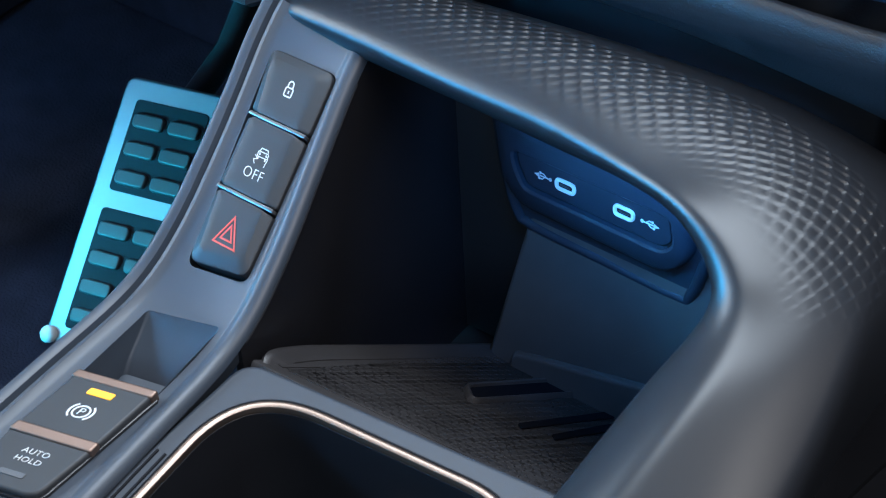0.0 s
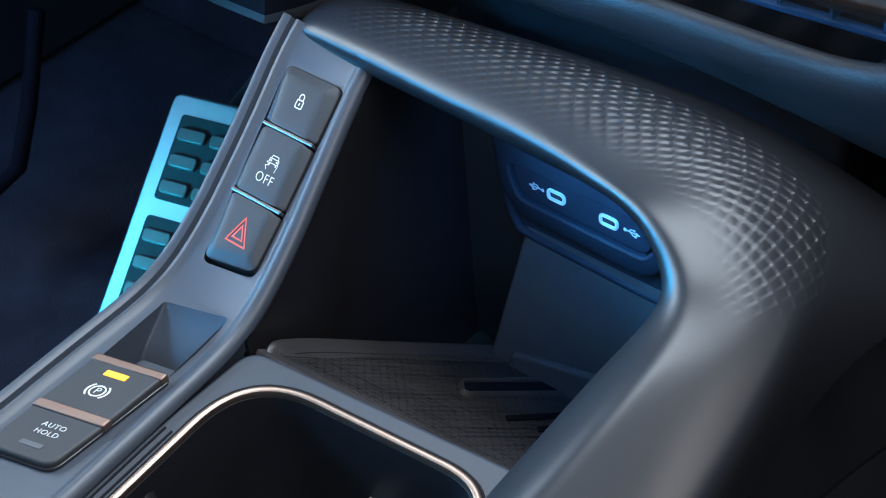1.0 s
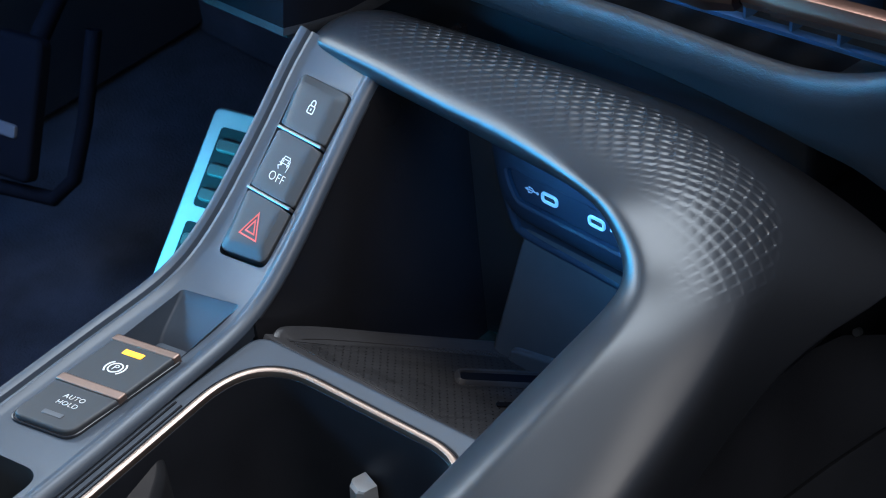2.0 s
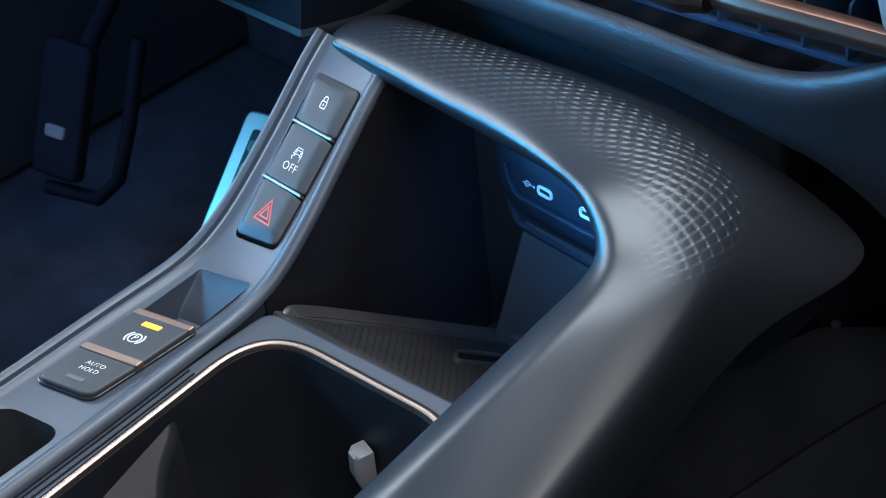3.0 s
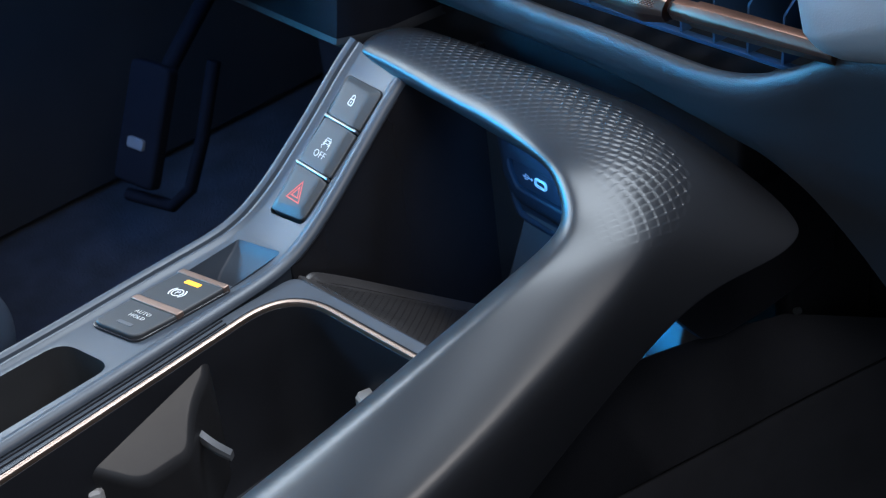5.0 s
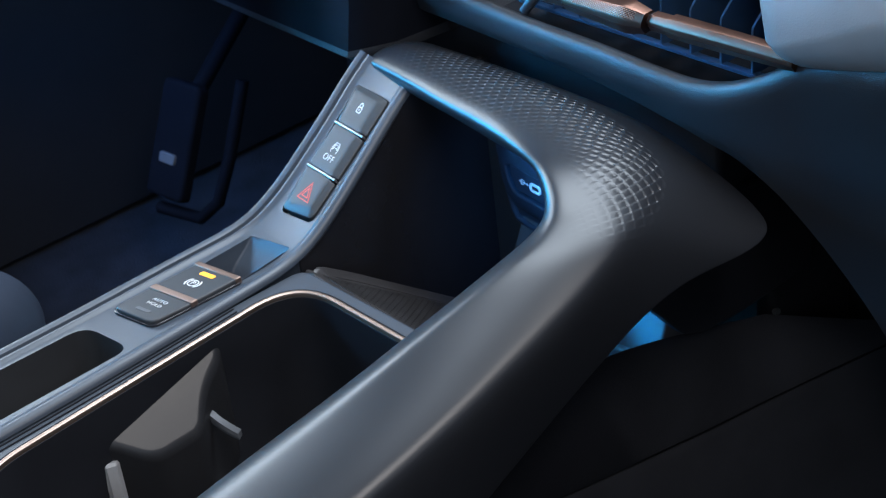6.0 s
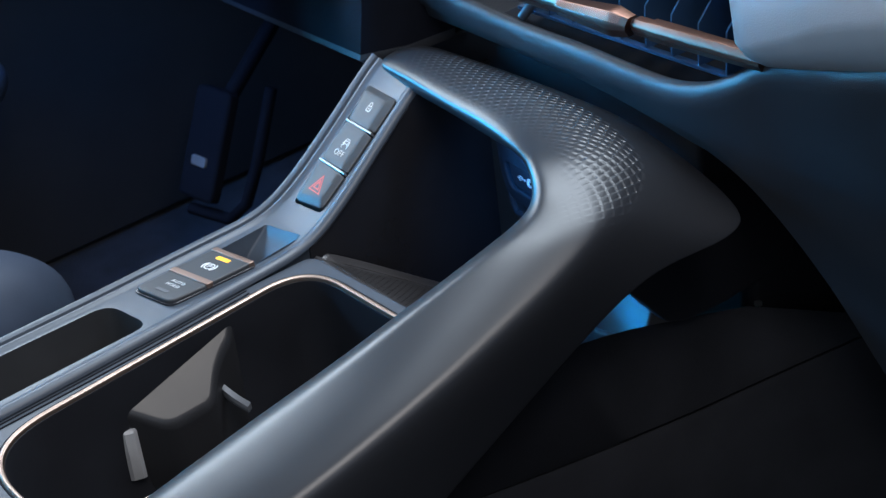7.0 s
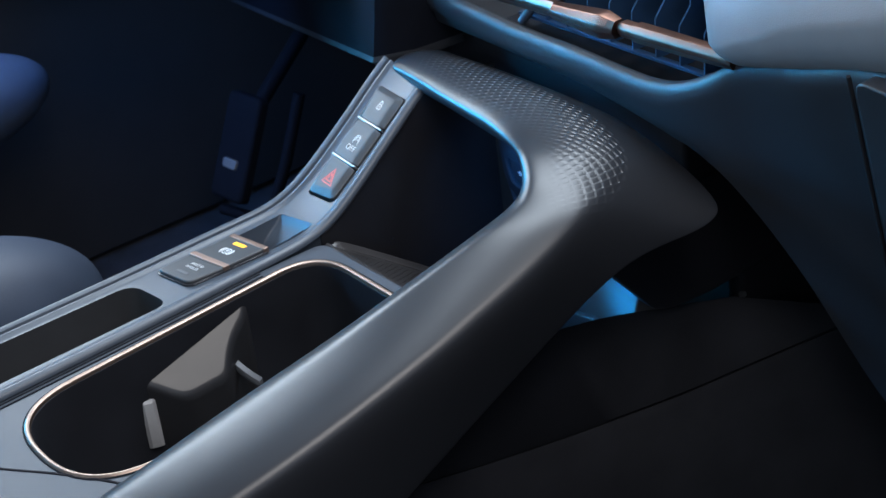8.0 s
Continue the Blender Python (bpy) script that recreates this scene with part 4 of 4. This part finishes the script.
part("pad_face", loft(face, closed=False, cap=False), PADSKIN, pad)
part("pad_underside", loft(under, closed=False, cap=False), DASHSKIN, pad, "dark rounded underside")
part("pad_end", loft([[p + Vector((0.0, d, 0.0)) for p in under[0] + face[0][1:]] for d in (0.0, 0.06)], closed=False, cap=False), PADSKIN, pad)

# ---- driver's footwell ----
pedal = thing("accelerator_pedal", "brushed metal pedal with dark rubber inserts", "pedal")
PEDAL_FOOT, PEDAL_HEAD = Vector((-0.226, 0.121, -0.207)), Vector((-0.258, 0.240, -0.119))
PV = (PEDAL_HEAD - PEDAL_FOOT).normalized()
PU = (Vector((0.96, 0.26, 0.0)) - PV * Vector((0.96, 0.26, 0.0)).dot(PV)).normalized()
PN = PU.cross(PV)


def on_pedal(x, y, h):
    return PEDAL_FOOT + PU * x + PV * y + PN * h


def cell(x0, x1, y0, y1, r=0.003):
    return rounded([(x0, y0), (x1, y0), (x1, y1), (x0, y1)], r, 4)


part("plate", slab(cell(0.0, 0.064, -0.004, 0.152, 0.007), on_pedal, -0.006, 0.0, 0.002, 3), PEDALSTEEL, pedal, "brushed steel plate lit cyan")
for y0, rows_p in ((0.010, 4), (0.090, 3)):
    part("recess", slab(cell(0.010, 0.056, y0 - 0.004, y0 + rows_p * 0.0165), on_pedal, -0.001, 0.0006, 0.0004), MATT, pedal, "dark recessed field")
    for r in range(rows_p):
        for x0 in (0.0125, 0.0345):
            part("grip_pad", slab(cell(x0, x0 + 0.019, y0 + r * 0.0165, y0 + r * 0.0165 + 0.0085), on_pedal, 0.0, 0.0030, 0.0012, 3), DARK, pedal, "small rubber grip pad")
part("pivot_ball", tube([on_pedal(0.003, 0.0, h) for h in (0.0, 0.002, 0.0045, 0.006)], [0.0048, 0.005, 0.0036, 0.001], 14), INK, pedal, "small pale round stud")
part("lever", tube([on_pedal(0.03, 0.12, -0.006), on_pedal(0.03, 0.19, -0.05), on_pedal(0.03, 0.26, -0.06)], 0.008), DARK, pedal)

brake_pedal = thing("brake_pedal", "tall black rubber brake pedal with a small grey bar", "pedal")
BP = pose(-0.500, 0.225, -0.215, 62, 0, 12)


def on_brake_pad(x, y, h):
    return BP @ Vector((x, y, h))


# the pedal's dimness in the footwell is put into its black colour
part("pad", slab(rounded([(-0.024, -0.055), (0.024, -0.055), (0.024, 0.055), (-0.024, 0.055)], 0.008), on_brake_pad, -0.012, 0.0, 0.004, 3), SHADE_BLACK, brake_pedal)
part("metal_bar", slab(rounded([(-0.010, -0.022), (0.010, -0.022), (0.010, -0.012), (-0.010, -0.012)], 0.003), on_brake_pad, -0.002, 0.003, 0.001, 3), RUBBER, brake_pedal, "small grey bar")
part("frame", tube([on_brake_pad(x, y, -0.02) for x, y in ((0.055, 0.07), (0.056, 0.0), (0.052, -0.045), (0.035, -0.065), (-0.02, -0.070))], 0.006), SHADE_BLACK, brake_pedal)
part("lever", tube([on_brake_pad(0, 0.03, -0.014), on_brake_pad(0, 0.12, -0.06), on_brake_pad(0, 0.2, -0.07)], 0.008), SHADE_BLACK, brake_pedal)

knee = thing("knee_panel", "lower dashboard panel above the driver's footwell, its shade painted black", "dashboard")
rings = []
for k in range(30):
    f = k / 29
    x, y, z = -0.70 + 0.64 * f, 0.335 - 0.185 * f, -0.150 + 0.210 * f
    rings.append([Vector((x, y + a, z + b)) for a, b in ((0.10, 0.004), (0.012, -0.003), (0.003, -0.003), (0.0, 0.0), (0.001, 0.004), (0.006, 0.030), (0.016, 0.090), (0.040, 0.170))])
for x, y in ((-0.050, 0.158), (-0.042, 0.176), (-0.038, 0.215)):
    rings.append([Vector((x, y + a, 0.063 + b)) for a, b in ((0.06, 0.004), (0.012, -0.003), (0.003, -0.003), (0.0, 0.0), (0.001, 0.004), (0.006, 0.030), (0.016, 0.090), (0.040, 0.170))])
# shade painted in: the face is far blacker than its own lower edge
part("panel", loft([r[4:] for r in rings], closed=False, cap=False), SHADE_BLACK, knee)
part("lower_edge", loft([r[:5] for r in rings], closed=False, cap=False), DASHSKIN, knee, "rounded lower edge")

column = thing("steering_column", "matt black steering column cover under the dashboard", "steering column")
part("lower_cover", box((-0.64, 0.03, 0.130), (-0.22, 0.34, 0.150), 0.008), MATT, column)
part("upper_cover", box((-0.50, 0.16, 0.151), (-0.30, 0.34, 0.172), 0.008), MATT, column)

seat = thing("driver_seat", "blue-grey leather driver's seat cushion with rounded bolsters", "car seat")


def bolster(x, y0, z, r, rz):
    rings = []
    for k in range(48):
        e = (k / 47) ** 1.6
        s = math.sqrt(max(0.0, 1 - (1 - min(1, e * 3.2)) ** 2)) + 0.02
        rings.append([Vector((x + r * s * math.cos(t), y0 - 0.55 * e, z + rz * s * math.sin(t))) for t in (2 * math.pi * j / 40 for j in range(40))])
    return loft(rings)


part("bolster", bolster(-0.220, -0.035, -0.118, 0.065, 0.085), SEATHIDE, seat)
part("bolster", bolster(-0.56, 0.075, -0.095, 0.070, 0.052), SEATHIDE, seat)
part("cushion", bolster(-0.335, -0.045, -0.20, 0.15, 0.08), MATT, seat)

door = thing("driver_door", "dark driver's door panel with an armrest", "car door")
part("door_panel", box((-0.78, -1.30, -0.40), (-0.70, 0.60, 0.32), 0.01), DOORSKIN, door)
part("armrest", box((-0.70, -0.50, 0.0), (-0.62, 0.25, 0.05), 0.015), SEATHIDE, door)

passenger_door = thing("passenger_door", "dark passenger door panel with an armrest", "car door")
part("door_panel", box((1.17, -1.30, -0.40), (1.25, 0.60, 0.46), 0.01), MATT, passenger_door)
part("armrest", box((1.09, -0.50, 0.0), (1.169, 0.25, 0.05), 0.015), SEATHIDE, passenger_door)

# ---- cabin shell ----
floor = tagged(part("floor", box((-0.80, -1.84, -0.43), (1.17, 0.55, -0.40), 0.004), CARPET), "dark carpeted car floor", "floor", "", "structure")
tagged(part("firewall", box((-0.80, 0.55, -0.42), (1.16, 0.60, 0.25), 0.004), CARPET), "dark carpeted footwell wall", "wall", "", "structure")
tagged(part("rear_wall", box((-0.80, -1.90, -0.42), (1.16, -1.84, 0.22), 0.004), DARK), "dark rear bulkhead of the cabin", "wall", "", "structure")
tagged(part("roof_front", box((-0.80, 0.05, 1.10), (1.25, 0.30, 1.14), 0.004), HEADLINER), "cloth roof lining", "ceiling", "", "structure")
tagged(part("roof_rear", box((-0.80, -1.90, 1.10), (1.25, -0.60, 1.14), 0.004), HEADLINER), "cloth roof lining", "ceiling", "", "structure")
for x in (-0.77, 1.21):
    side = 1 if x > 0 else -1
    tagged(part("roof_rail", box((x - 0.035, -0.60, 1.098), (x + 0.035, 0.05, 1.138), 0.008), HEADLINER), "cloth-covered rail along the roof opening", "trim", "", "structure")
    post = [(0.56, 0.30, 0.0), (0.46, 0.55, 0.005), (0.34, 0.82, 0.010), (0.25, 1.11, 0.015)]
    rings = [[Vector((x - side * e + a, y + b, z)) for a, b in ((-0.025, -0.04), (0.025, -0.04), (0.025, 0.04), (-0.025, 0.04))] for y, z, e in post]
    tagged(part("windscreen_pillar", loft(rings), HEADLINER), "cloth-covered pillar beside the windscreen", "trim", "", "structure")
    for y in (-0.66, -1.80):
        tagged(part("door_pillar", box((x - 0.03, y - 0.05, 0.20), (x + 0.03, y + 0.05, 1.11), 0.012), DOORSKIN), "dark upright pillar between the windows", "trim", "", "structure")
bm = bmesh.new()
bmesh.ops.create_grid(bm, x_segments=8, y_segments=8, size=60)
bmesh.ops.translate(bm, verts=bm.verts[:], vec=(0, 0, -0.75))
tagged(part("ground", bm, GROUND), "grey asphalt ground outside the car", "ground", "", "structure")
